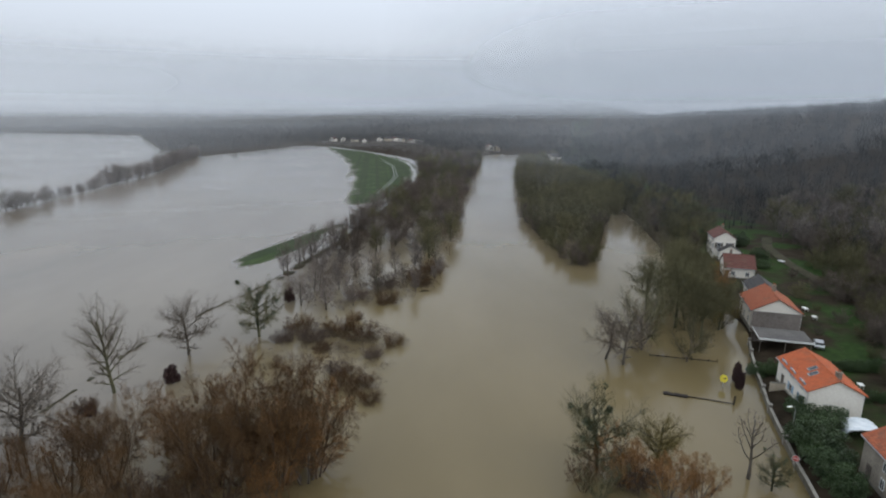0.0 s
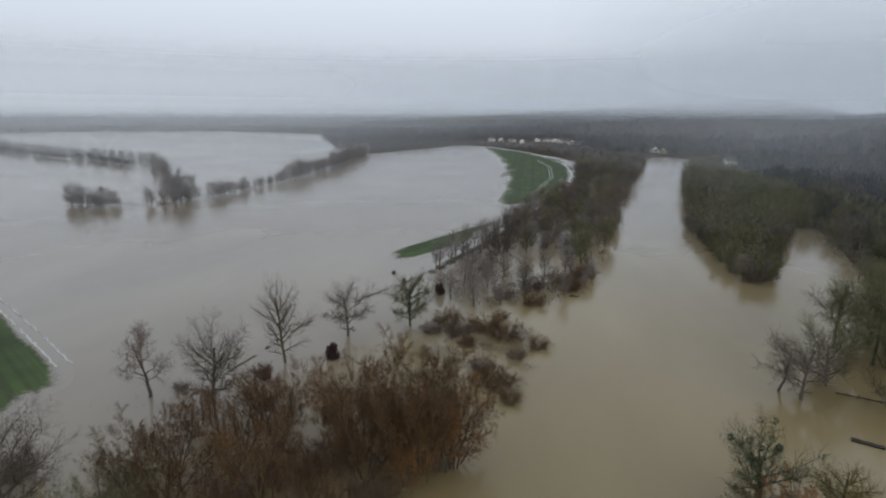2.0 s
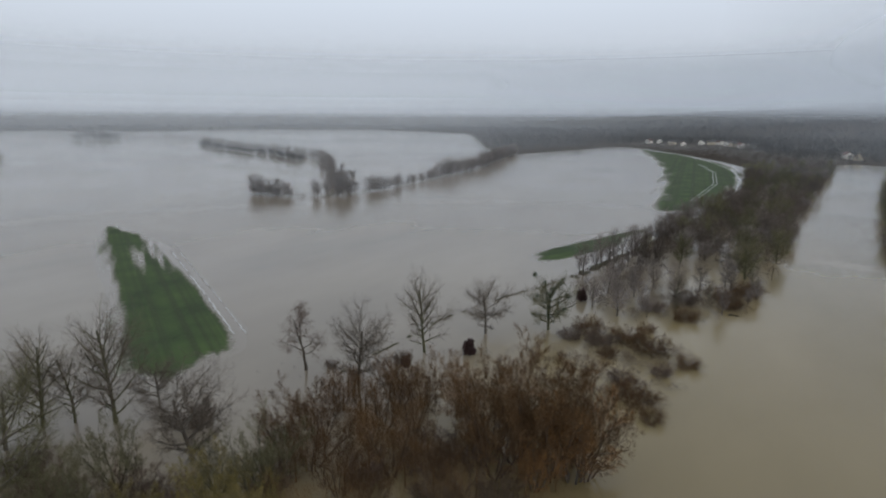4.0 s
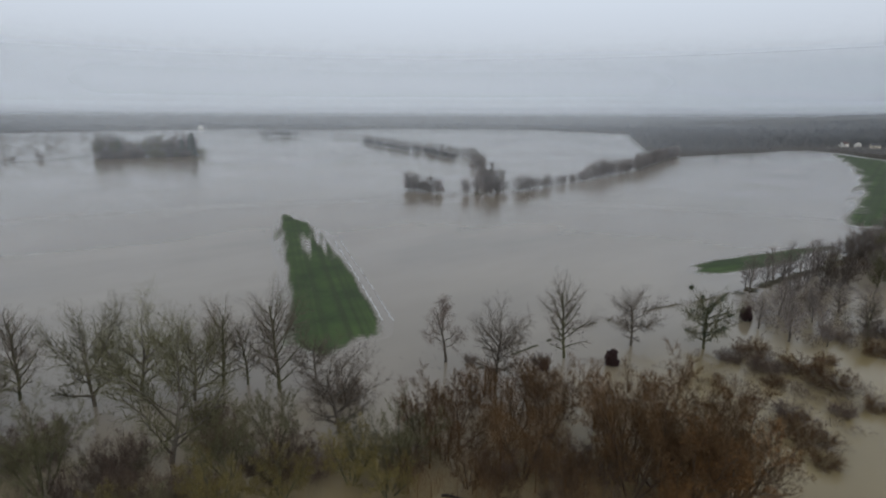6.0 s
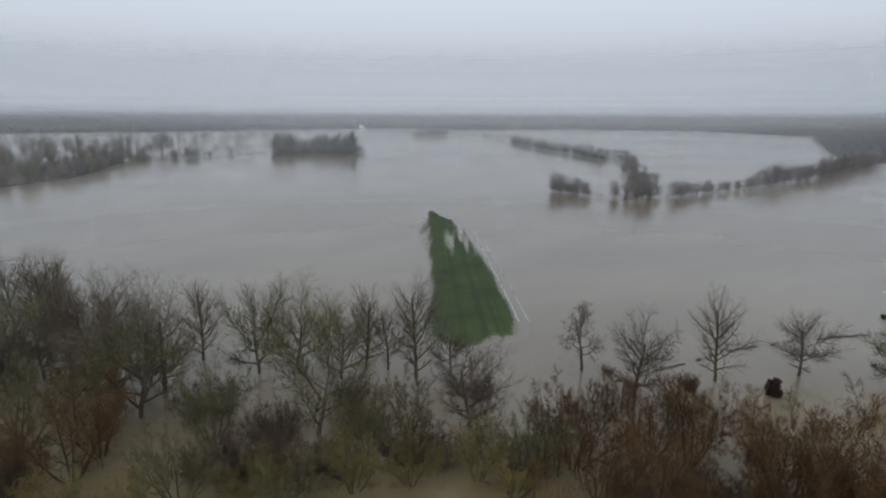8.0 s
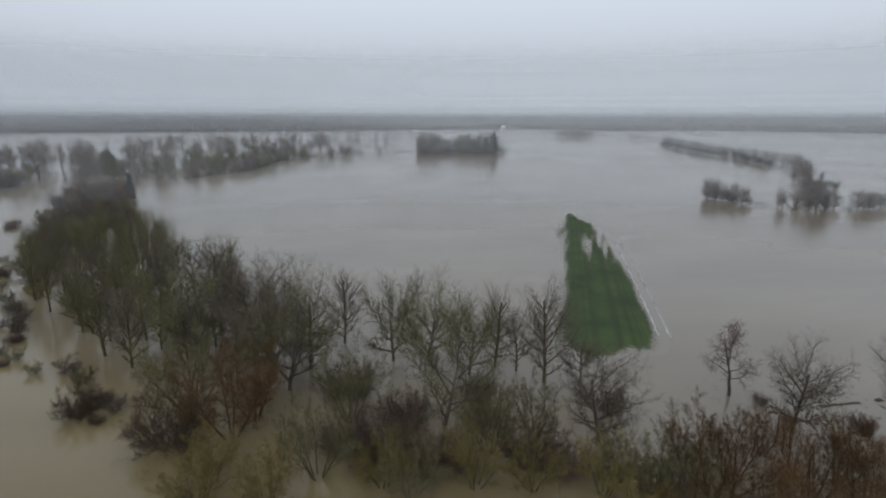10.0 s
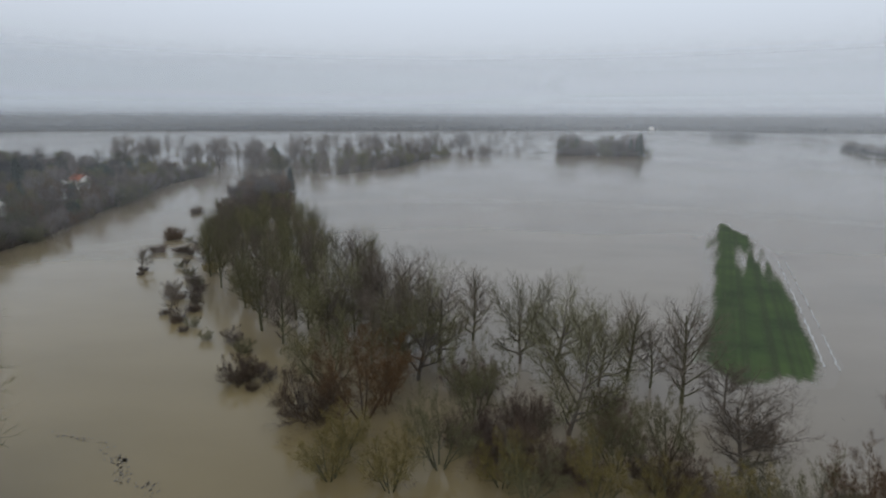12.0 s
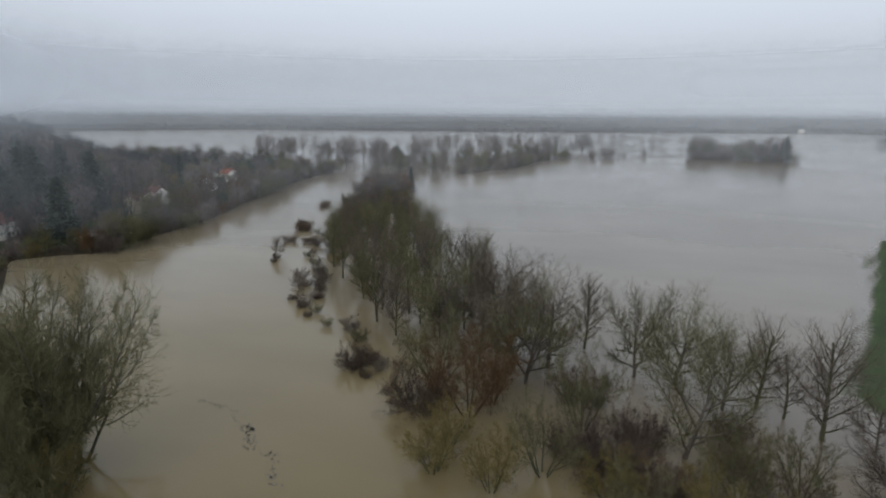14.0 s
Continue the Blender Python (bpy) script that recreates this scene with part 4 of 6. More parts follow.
def fill(outline, gap, seed, avoid=()):
    """Evenly scattered places within an outline, at least gap apart."""
    rng = random.Random(seed)
    xs, ys = [p[0] for p in outline], [p[1] for p in outline]
    got = list(avoid)
    first = len(got)
    area = (max(xs) - min(xs)) * (max(ys) - min(ys))
    for _ in range(int(area / gap ** 2 * 6)):
        x, y = rng.uniform(min(xs), max(xs)), rng.uniform(min(ys), max(ys))
        if bool(inside(np.array([x]), np.array([y]), outline)[0]) and all((x - a) ** 2 + (y - b) ** 2 > gap * gap for a, b in got):
            got.append((x, y))
    return got[first:]


def along(line, gap, sway, seed):
    rng = random.Random(seed)
    out = []
    for (ax, ay), (bx, by) in zip(line[:-1], line[1:]):
        L = math.hypot(bx - ax, by - ay)
        for i in range(max(1, round(L / gap))):
            u = (i + rng.random()) / max(1, round(L / gap))
            out.append((ax + (bx - ax) * u + rng.uniform(-sway, sway), ay + (by - ay) * u + rng.uniform(-sway, sway)))
    return out


def grove(places, choice, low, high, group, seed, slim=1.0):
    rng = random.Random(seed)
    for x, y in places:
        rng.choice(choice).plant(x, y, rng.uniform(low, high), rng.uniform(0, 6.28), group=group, wide=slim * rng.uniform(0.85, 1.2))


# the flooded wood on the spit
WOOD_A = [(-92, -12), (-108, -2), (-128, -18), (-165, -38), (-200, -52), (-206, -88), (-165, -78), (-135, -60), (-112, -42), (-96, -28)]
grove(fill(WOOD_A, 6.4, 1), talls + otalls + m_otalls + m_otalls + m_btalls[:1], 13, 19, "trees of the flooded wood", 21, 0.72)
grove(fill(WOOD_A, 13.0, 2), m_obushy + m_bushy + yellows, 4, 8, "undergrowth of the flooded wood", 22)
grove(along([(-84, -30), (-100, -43), (-118, -57), (-140, -69), (-170, -85), (-200, -96)], 8.0, 2.5, 167), m_bushy + m_obushy, 1.5, 3.6, "bushes along the flooded wood", 168, 1.2)
WOOD_LOW = [(-200, -54), (-230, -62), (-262, -76), (-296, -92), (-296, -114), (-262, -110), (-206, -92)]
grove(fill(WOOD_LOW, 8.0, 43), m_olives + m_obushy + m_bushy, 5, 9, "low trees of the spit", 44)
WOOD_B = [(-292, -90), (-292, -120), (-318, -126), (-338, -122), (-340, -104), (-312, -94)]
grove(fill(WOOD_B, 6.5, 3), m_bushy + m_rust + m_btalls + m_bushy, 7, 14, "trees at the tip of the spit", 23)
conifers[0].plant(-332, -96, 15, 1.0)
conifers[1].plant(-322, -121, 10, 2.0)
# the belt between dyke and river
BELT_NEAR = [(-35, 124), (-29, 119), (-20, 126), (-5, 138), (1, 160), (-3, 168), (-12, 160), (-18, 152), (-28, 158), (-37, 172)]
grove(fill(BELT_NEAR, 6.0, 4), talls[:1] + m_talls, 4.5, 9.5, "trees between dyke and river", 24)
BELT = [(-36, 176), (-24, 176), (-20, 190), (-9, 192), (-4, 172), (2, 170), (4, 200), (7, 258), (18, 370), (30, 492), (42, 590), (10, 600), (-20, 500), (-16, 420), (-21, 326), (-28, 255), (-36, 200)]
grove(fill(BELT, 9.5, 5), m_broads[:1] + m_olives + m_bushy + m_bushy + m_obushy, 6, 12, "trees between dyke and river", 25)
grove(along(DYKE[3:8], 5.2, 1.5, 6), m_talls + m_talls + m_broads[:1], 6, 11, "trees on the dyke", 26)
# the wooded island
grove(fill(ISLE, 9.5, 8), m_olives + m_obushy + m_otalls, 8, 12.5, "trees of the wooded island", 28)
grove(along([(38, 250), (39, 205), (40, 178), (43, 163), (46, 168), (51, 184), (60, 210), (74, 250)], 4.2, 1.0, 47), m_obushy + m_olives + m_bushy, 4, 8, "trees of the wooded island", 48)
# the trees that join the island's far end to the bank
grove(fill([(75, 252), (85, 250), (99, 330), (106, 420), (92, 420), (79, 300)], 6.5, 93), m_olives + m_obushy, 7, 12, "trees on the bank", 94)
# trees on the right bank ahead
grove(fill([(75, 160), (87, 236), (96, 330), (116, 330), (112, 250), (100, 200), (90, 190), (80, 160)], 8.0, 9), m_olives + m_obushy + m_btalls, 7, 13, "trees on the bank", 29)
# hedges of trees across the flooded fields
HEDGE = [(-268, 219), (-240, 224), (-224, 236), (-216, 268), (-221, 347), (-239, 461), (-291, 655)]
grove(along(HEDGE[:2], 3.4, 2.5, 10), m_broads + m_broads + m_bushy, 6, 10, "hedge of trees in the flood", 30)
grove(along(HEDGE[1:4], 6.5, 2.5, 55), m_broads + m_talls, 5, 11, "hedge of trees in the flood", 56)
set_out([(m_broads[0], -219, 245, 14), (m_broads[1], -221, 243, 15), (m_broads[2], -217, 248, 13), (m_broads[0], -226, 240, 11), (m_broads[2], -262, 221, 12), (m_broads[1], -266, 220, 13)], "hedge of trees in the flood", 0.8)
grove(along(HEDGE[3:5], 4.6, 1.5, 11), m_broads, 4.5, 9.5, "hedge of trees in the flood", 57)
grove(along(HEDGE[4:], 5.6, 2, 51), m_broads, 8, 15, "hedge of trees in the flood", 52)
grove(along([(-222, 246), (-300, 330), (-345, 372)], 11, 9, 12), m_broads + m_bushy, 5, 12, "hedge of trees in the flood", 31)
# the dark copse and the line of trees by the causeway
COPSE = [(-684, 136), (-674, 160), (-680, 190), (-668, 214), (-672, 236), (-700, 240), (-722, 196), (-738, 150)]
grove(fill(COPSE, 11, 15), m_broads + m_olives + m_bushy, 13, 25, "copse by the causeway", 34)
grove(along([(-682, 128), (-672, 160), (-678, 190), (-666, 216), (-670, 242)], 8, 3, 19), m_bushy + m_obushy, 5, 12, "copse by the causeway", 39)
set_out([(conifers[1], -672, 230, 27), (conifers[0], -667, 226, 23), (conifers[1], -676, 220, 20), (conifers[0], -700, 160, 22)], "copse by the causeway")
WOOD_C = [(-440, -150), (-434, -98), (-460, -68), (-500, -50), (-611, -26), (-665, 6), (-690, -12), (-620, -72), (-560, -130), (-500, -180), (-456, -176)]
LINE_C = [(-450, -200), (-520, -180), (-590, -110), (-720, 10), (-780, 30), (-760, -60), (-660, -160), (-600, -230), (-640, -390), (-590, -360), (-505, -335), (-480, -270)]
grove(fill(WOOD_C, 14, 53), poplars + m_olives + m_talls + m_bushy, 11, 19, "wood beside the causeway", 54)
grove(along([(-434, -98), (-460, -68), (-500, -50), (-611, -26), (-665, 6)], 9, 3, 16), m_bushy + m_obushy + m_broads, 4, 11, "trees by the causeway", 35)
grove(along([(-640, 14), (-690, 60), (-700, 90)], 13, 6, 20), m_broads + m_bushy, 5, 14, "trees by the causeway", 40)
grove(fill(LINE_C, 17, 17), poplars + poplars + m_broads, 12, 28, "row of tall poplars in the flood", 36)
# the town bank on the far side of the stream
BANK_W = [(-140, -178), (-151, -158), (-230, -169), (-290, -174), (-361, -192), (-440, -207), (-450, -240), (-360, -232), (-300, -222), (-225, -205), (-165, -205)]
grove(along([(-136, -172), (-150, -153), (-208, -157), (-240, -165), (-290, -177), (-361, -191), (-434, -196)], 6, 3, 38) + fill([(-96, -138), (-138, -172), (-140, -200), (-80, -160)], 7, 42), m_obushy + m_bushy + m_olives + m_broads + m_rust + m_ochre, 3, 9, "bushes along the town bank", 39)
grove(fill(BANK_W, 9.0, 18), m_olives + m_broads + m_talls + m_obushy + m_bushy + m_rust + m_rust + m_ochre, 5, 13, "trees on the town bank", 37)
grove(along([(-134, -170), (-150, -150), (-208, -153), (-240, -161), (-290, -173), (-361, -187), (-434, -192)], 7, 3, 45), m_broads + m_olives + m_obushy + m_bushy + m_talls, 4, 13, "trees leaning over the stream", 46)
grove(fill([(-345, -236), (-440, -226), (-460, -280), (-340, -300)], 13, 159), m_broads + m_olives + m_bushy, 6, 12, "trees behind the town bank", 160)
grove(fill([(-440, -225), (-490, -265), (-548, -400), (-548, -520), (-470, -440), (-400, -330)], 17, 163), m_broads + m_olives + poplars[:1], 8, 16, "trees behind the town bank", 164)
set_out([(domes[0], -190, -168, 6), (domes[0], -246, -172, 7), (domes[0], -268, -176, 5), (conifers[0], -214, -172, 8), (domes[0], -318, -186, 7), (domes[0], -392, -206, 9)], "evergreens of the town bank")
set_out([(conifers[1], -188, -220, 31), (conifers[0], -196, -232, 26), (conifers[0], -211, -214, 28), (conifers[1], -168, -212, 25), (conifers[0], -162, -218, 23), (conifers[0], -178, -244, 28),
         (conifers[1], -298, -236, 21), (conifers[0], -292, -232, 16), (domes[0], -262, -210, 11), (domes[0], -270, -214, 9), (conifers[0], -240, -262, 26), (conifers[1], -250, -256, 23),
         (domes[0], -363, -229, 14), (domes[0], -358, -234, 12), (conifers[0], -388, -226, 13), (domes[0], -302, -211, 8), (domes[0], -600, -190, 15), (domes[0], -415, -226, 9),
         (conifers[1], -226, -272, 28), (domes[0], -328, -248, 11), (conifers[0], -212, -256, 25), (domes[0], -236, -236, 13)], "evergreens of the town bank")
set_out([(conifers[0], -155, -173, 23), (conifers[1], -159, -177, 20)], "evergreens of the town bank", 1.2)


# ---------------------------------------------------------------- woods in the distance
def woods(name, px, py, tall, wide, blades, thick, seed, material, label):
    """Very many leafless trees: for each a stem and a tuft of steep twigs with an uneven top."""
    rs = np.random.RandomState(seed)
    n = len(px)
    pz = np.maximum(height(px, py), 0.0)
    tall = tall * rs.uniform(0.65, 1.2, n)
    wide = wide * rs.uniform(0.7, 1.25, n)
    k = np.repeat(np.arange(n), blades)
    m = len(k)
    a = rs.uniform(0, 6.2832, m)
    v = rs.uniform(-0.95, 1, m)
    q = rs.uniform(0.45, 0.95, m)
    flat = np.sqrt(1 - v * v) * q
    out = np.stack([np.cos(a) * flat, np.sin(a) * flat, v * q], 1)
    size = np.stack([0.75 * wide[k], 0.75 * wide[k], 0.5 * tall[k]], 1)
    root = np.stack([px[k], py[k], pz[k] + 0.44 * tall[k]], 1) + out * size * 0.85
    way = out * 0.7 + rs.normal(0, 0.35, (m, 3)) + np.array([0, 0, 0.45])
    way /= np.linalg.norm(way, axis=1)[:, None]
    top = root + way * (np.minimum(0.9 * wide[k], 0.3 * tall[k]) * rs.uniform(0.5, 0.9, m))[:, None]
    b = rs.uniform(0, 6.2832, m)
    side = np.stack([np.cos(b), np.sin(b), 0 * b], 1) * (thick * rs.uniform(0.6, 1.4, m))[:, None]
    verts = np.stack([root - side, root + side, top], 1).reshape(-1, 3)
    stem_a = np.stack([px, py, pz - 0.5], 1)
    w = np.stack([np.cos(a[:n]), np.sin(a[:n]), 0 * a[:n]], 1) * (0.02 * tall)[:, None]
    stem = np.stack([stem_a - w, stem_a + w, stem_a + np.stack([0 * px, 0 * px, tall * 0.8], 1)], 1).reshape(-1, 3)
    verts = np.concatenate([verts, stem])
    me = bpy.data.meshes.new(name)
    cnt = len(verts) // 3
    me.vertices.add(len(verts))
    me.vertices.foreach_set("co", verts.ravel())
    me.loops.add(len(verts))
    me.loops.foreach_set("vertex_index", np.arange(len(verts), dtype=np.int32))
    me.polygons.add(cnt)
    me.polygons.foreach_set("loop_start", np.arange(0, len(verts), 3, dtype=np.int32))
    me.polygons.foreach_set("loop_total", np.full(cnt, 3, dtype=np.int32))
    me.materials.append(material)
    me.update()
    me.validate()
    return tagged(new(name, me), label, "woods", kind="stuff")


def scatter(n, x0, x1, y0, y1, seed):
    rs = np.random.RandomState(seed)
    return rs.uniform(x0, x1, n), rs.uniform(y0, y1, n)


def lined(line, gap, sway, seed):
    pts = along(line, gap, sway, seed)
    return np.array([a for a, _ in pts]), np.array([b for _, b in pts])


def filled(outline, gap, seed):
    rs = np.random.RandomState(seed)
    xs, ys = [a for a, _ in outline], [b for _, b in outline]
    n = int((max(xs) - min(xs)) * (max(ys) - min(ys)) / gap ** 2)
    px, py = rs.uniform(min(xs), max(xs), n), rs.uniform(min(ys), max(ys), n)
    return kept(px, py, inside(px, py, outline))


def kept(px, py, ok):
    return px[ok], py[ok]


# brushwood under the trees
woods("island_brush", *filled(ISLE, 4.6, 71), 9.0, 3.4, 46, 0.075, 72, WOODS_OLIVE, "dense olive-brown brushwood covering the island")
woods("belt_brush", *filled(BELT, 4.2, 73), 5.5, 3.4, 60, 0.06, 74, BROWN_BRUSH, "grey-brown brushwood between dyke and river")
woods("wood_brush", *filled([(-88, -2), (-84, 14), (-100, -6)] + WOOD_A, 9.0, 75), 2.2, 2.0, 60, 0.04, 76, WOODS_OLIVE, "olive brushwood drowned under the wood")
woods("belt_brush", *filled(BELT_NEAR, 3.4, 111), 3.0, 3.2, 120, 0.03, 112, BROWN_BRUSH, "thin brown brushwood drowned beside the dyke")
woods("dyke_thicket", *lined([(-41, 166), (-34, 198), (-28, 230), (-19, 270), (-17, 326)], 0.8, 3.0, 141), 2.6, 2.2, 60, 0.04, 142, BROWN_BRUSH, "dark rank thicket on the dyke's river side")
woods("dyke_weeds", *lined(DYKE[1:8], 0.7, 0.9, 77), 0.9, 0.9, 34, 0.03, 78, BROWN_BRUSH, "rank dead weeds along the dyke")
woods("dyke_weeds", *lined([(-75, 62), (-62, 66), (-63, 100)], 0.9, 2.6, 79), 0.7, 0.7, 14, 0.03, 80, WOODS, "dead weeds on the drowned end of the dyke")
woods("shallows_brush", *filled([(-60, 46), (-46, 34), (-54, 10), (-58, -8), (-72, -30), (-92, -34), (-96, -4), (-84, 20), (-76, 40)], 4.2, 81), 1.2, 2.6, 110, 0.02, 82, BROWN_BRUSH, "dark drowned brush in the shallows")
woods("shallows_brush", *filled([(-60, 64), (-54, 44), (-44, 36), (-30, 40), (-16, 56), (-14, 66), (-30, 74), (-50, 72)], 3.8, 83), 1.2, 2.6, 70, 0.014, 84, BROWN_BRUSH, "dark drowned brush under the willows")
woods("shallows_brush", *filled([(-34, 116), (-8, 102), (-12, 84), (-20, 80), (-34, 96)], 2.6, 85), 1.1, 2.6, 130, 0.025, 86, BROWN_BRUSH, "dark drowned brush in the shallows")
woods("shallows_brush", *filled([(-57, 70), (-32, 76), (-16, 71), (-13, 84), (-30, 99), (-50, 88)], 3.4, 133), 1.3, 2.8, 130, 0.018, 134, BRUSH, "thin dark drowned brush behind the willows")
woods("willow_thicket", *filled([(-60, 62), (-54, 42), (-46, 34), (-30, 40), (-18, 54), (-15, 64), (-30, 72), (-50, 70)], 2.9, 145), 6.5, 2.9, 230, 0.012, 146, TWIG_RED,
      "hazy brown thicket of young willows in the flood")
woods("willow_thicket", *filled([(-60, 40), (-50, 30), (-54, 8), (-58, -8), (-68, -24), (-90, -34), (-96, -6), (-84, 18), (-74, 34)], 5.4, 131), 3.2, 2.7, 150, 0.011, 132, WOODS_OLIVE,
      "hazy olive thicket of young willows in the flood")
for k, (patch, tall) in enumerate((([(-35, 104), (-27, 115), (-14, 112), (-7, 104), (-16, 98), (-28, 98)], 2.0), ([(-23, 84), (-11, 82), (-11, 93), (-20, 97)], 1.6),
                                   ([(-26, 126), (-12, 128), (-1, 142), (2, 166), (-12, 162), (-22, 142)], 2.4), ([(-44, 140), (-34, 128), (-24, 150), (-30, 170), (-40, 168)], 2.4))):
    woods("scrub_thicket", *filled(patch, 2.3, 115 + k), tall, 2.9, 170, 0.017, 120 + k, BROWN_BRUSH, "low tangled brown thicket standing in the shallows")
woods("hedge_brush", *lined(HEDGE, 2.0, 2.0, 87), 2.4, 2.0, 50, 0.08, 88, WOODS, "low thorn brush along the drowned hedge")
woods("far_hedge", *lined([(-345, 372), (-432, 451), (-550, 498), (-690, 552), (-852, 613)], 4.0, 5, 89), 12, 4.5, 60, 0.17, 90, WOODS, "far line of leafless trees in the flood")
woods("far_hedge", *lined([(-900, 630), (-1067, 660), (-1200, 600), (-1350, 560)], 9, 8, 91), 13, 6, 60, 0.22, 92, WOODS, "far line of leafless trees in the flood")
woods("far_hedge", *lined([(-430, 420), (-526, 468), (-576, 473), (-789, 556), (-884, 640)], 3.4, 4, 135), 8, 4.5, 90, 0.2, 136, WOODS_HILL_HAZE, "dark low line of leafless trees in the flood")
woods("far_hedge", *lined([(-430, 420), (-526, 468), (-576, 473), (-789, 556), (-884, 640)], 13, 5, 143), 15, 5.5, 90, 0.16, 144, WOODS, "uneven taller trees along the far hedge")
woods("far_clump", *filled([(-1155, 535), (-1125, 535), (-1120, 620), (-1155, 625)], 8, 137), 19, 6, 60, 0.3, 138, WOODS_HILL_HAZE, "dark clump of leafless trees far out in the flood")
woods("far_hedge_brush", *lined([(-345, 372), (-432, 451), (-550, 498), (-690, 552), (-852, 613)], 2.2, 4, 101), 6, 4, 30, 0.17, 102, WOODS, "low brush under the far line of trees")
woods("meadow_edge", *filled([(-185, 905), (-112, 795), (-42, 668), (-14, 606), (40, 645), (78, 715), (60, 900), (-40, 985), (-130, 985), (-225, 960)], 9, 103), 7, 5, 46, 0.2, 104, WOODS, "grey-brown scrub between meadow and village")
woods("bank_brush", *lined([(72, 160), (85, 236), (93, 320), (99, 420), (126, 640), (160, 760)], 1.6, 4, 105), 6, 3.2, 50, 0.08, 106, WOODS_OLIVE, "brushwood along the wooded river bank")
woods("town_bank_brush", *lined([(-138, -175), (-151, -159), (-230, -170), (-290, -175), (-361, -192), (-440, -207)], 2.4, 4, 107), 3.2, 2.6, 60, 0.045, 108, WOODS, "brushwood along the town bank")
woods("causeway_wood", *filled(WOOD_C, 6.5, 93), 7, 3.6, 46, 0.11, 94, WOODS_OLIVE, "leafless wood beside the causeway")
woods("copse_brush", *filled(COPSE, 5.0, 95), 10, 5, 60, 0.13, 96, WOODS, "dark dense copse in the flooded field")
woods("plain_hedge", *filled([(-640, 60), (-720, 150), (-1000, 260), (-1400, 330), (-1500, 0), (-1200, -320), (-800, -180)], 34, 97), 14, 7, 60, 0.22, 98, WOODS, "scattered leafless trees in the far flood")

# the wooded slope behind the houses
px, py = scatter(90000, 40, 1500, -300, 3000, 1)
d = line_gap(px, py, BANK)
near = np.hypot(px, py)
rs = np.random.RandomState(5)
ok = (d > np.where(py > 205, 3, 50)) & (rs.uniform(0, 1, len(px)) < np.clip((330 / near) ** 1.6, 0.05, 1)) & (py > px * 0.45 - 80)
ok &= ~((d < 52) & (py < 215) & (py > 60))
px, py = kept(px, py, ok)
close = np.hypot(px, py) < 420
woods("hillside_wood", px[close], py[close], 12.5, 4.8, 110, 0.065, 2, WOODS_SLOPE_HAZE, "dense leafless wood climbing the misty hillside")
woods("hilltop_wood", px[~close], py[~close], 14, 7.0, 80, 0.17, 3, WOODS_SLOPE_HAZE, "dense leafless wood along the misty hilltop")
# the wood and gardens behind the town bank
TOWN_WOOD = [(-150, -205), (-200, -192), (-300, -214), (-350, -240), (-330, -310), (-300, -340), (-230, -320), (-170, -260)]
grove(fill(TOWN_WOOD, 13, 58), m_broads + m_olives + m_bushy, 9, 17, "trees behind the town bank", 59)
# behind the town bank
px, py = scatter(6500, -470, 40, -700, -150, 3)
d = line_gap(px, py, BANK)
ok = (d > np.where(px < -200, 50, 16)) & (d < 420)
px, py = kept(px, py, ok)
low = px < -280
woods("town_wood", px[~low], py[~low], 16, 4.4, 70, 0.10, 4, WOODS_HILL_HAZE, "grey-brown leafless wood behind the town bank")
woods("town_wood", *filled([(-440, -225), (-490, -265), (-550, -400), (-550, -560), (-470, -440), (-400, -330)], 8, 165), 9, 5, 60, 0.14, 166, WOODS_HILL_HAZE, "low leafless wood along the end of the town bank")
woods("town_wood", px[low], py[low], 8, 4.4, 60, 0.10, 161, WOODS_HILL_HAZE, "low leafless wood along the end of the town bank")
# the wood at the head of the flooded meadow
HEAD_WOOD = [(-290, 655), (-388, 765), (-765, 1400), (-1270, 1650), (-1000, 2300), (200, 2300), (330, 1500), (200, 900), (120, 660), (70, 720), (10, 660), (-80, 1010),
             (-200, 1010), (-232, 930)]
px, py = scatter(15000, -1270, 330, 600, 2300, 6)
ok = inside(px, py, HEAD_WOOD) & (np.random.RandomState(8).uniform(0, 1, len(px)) < np.clip(900 / np.hypot(px, py), 0.2, 1))
px, py = kept(px, py, ok)
woods("meadow_wood", px, py, 14, 8, 46, 0.25, 7, WOODS_HILL_HAZE, "dense grey-brown leafless wood beyond the meadow")
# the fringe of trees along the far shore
woods("shore_wood", *lined(SHORE[1:10], 7, 22, 147), 15, 6, 60, 0.45, 148, WOODS_HILL_HAZE, "dark fringe of leafless trees along the far shore")
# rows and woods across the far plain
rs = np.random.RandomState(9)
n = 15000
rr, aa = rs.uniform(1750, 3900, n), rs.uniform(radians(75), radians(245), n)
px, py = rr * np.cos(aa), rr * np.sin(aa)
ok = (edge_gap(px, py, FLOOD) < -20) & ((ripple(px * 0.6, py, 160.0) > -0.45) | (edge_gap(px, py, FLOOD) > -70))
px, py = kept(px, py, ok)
woods("plain_wood", px, py, 14, 16, 40, 0.7, 10, WOODS_HILL_HAZE, "bands of leafless woodland across the far plain")


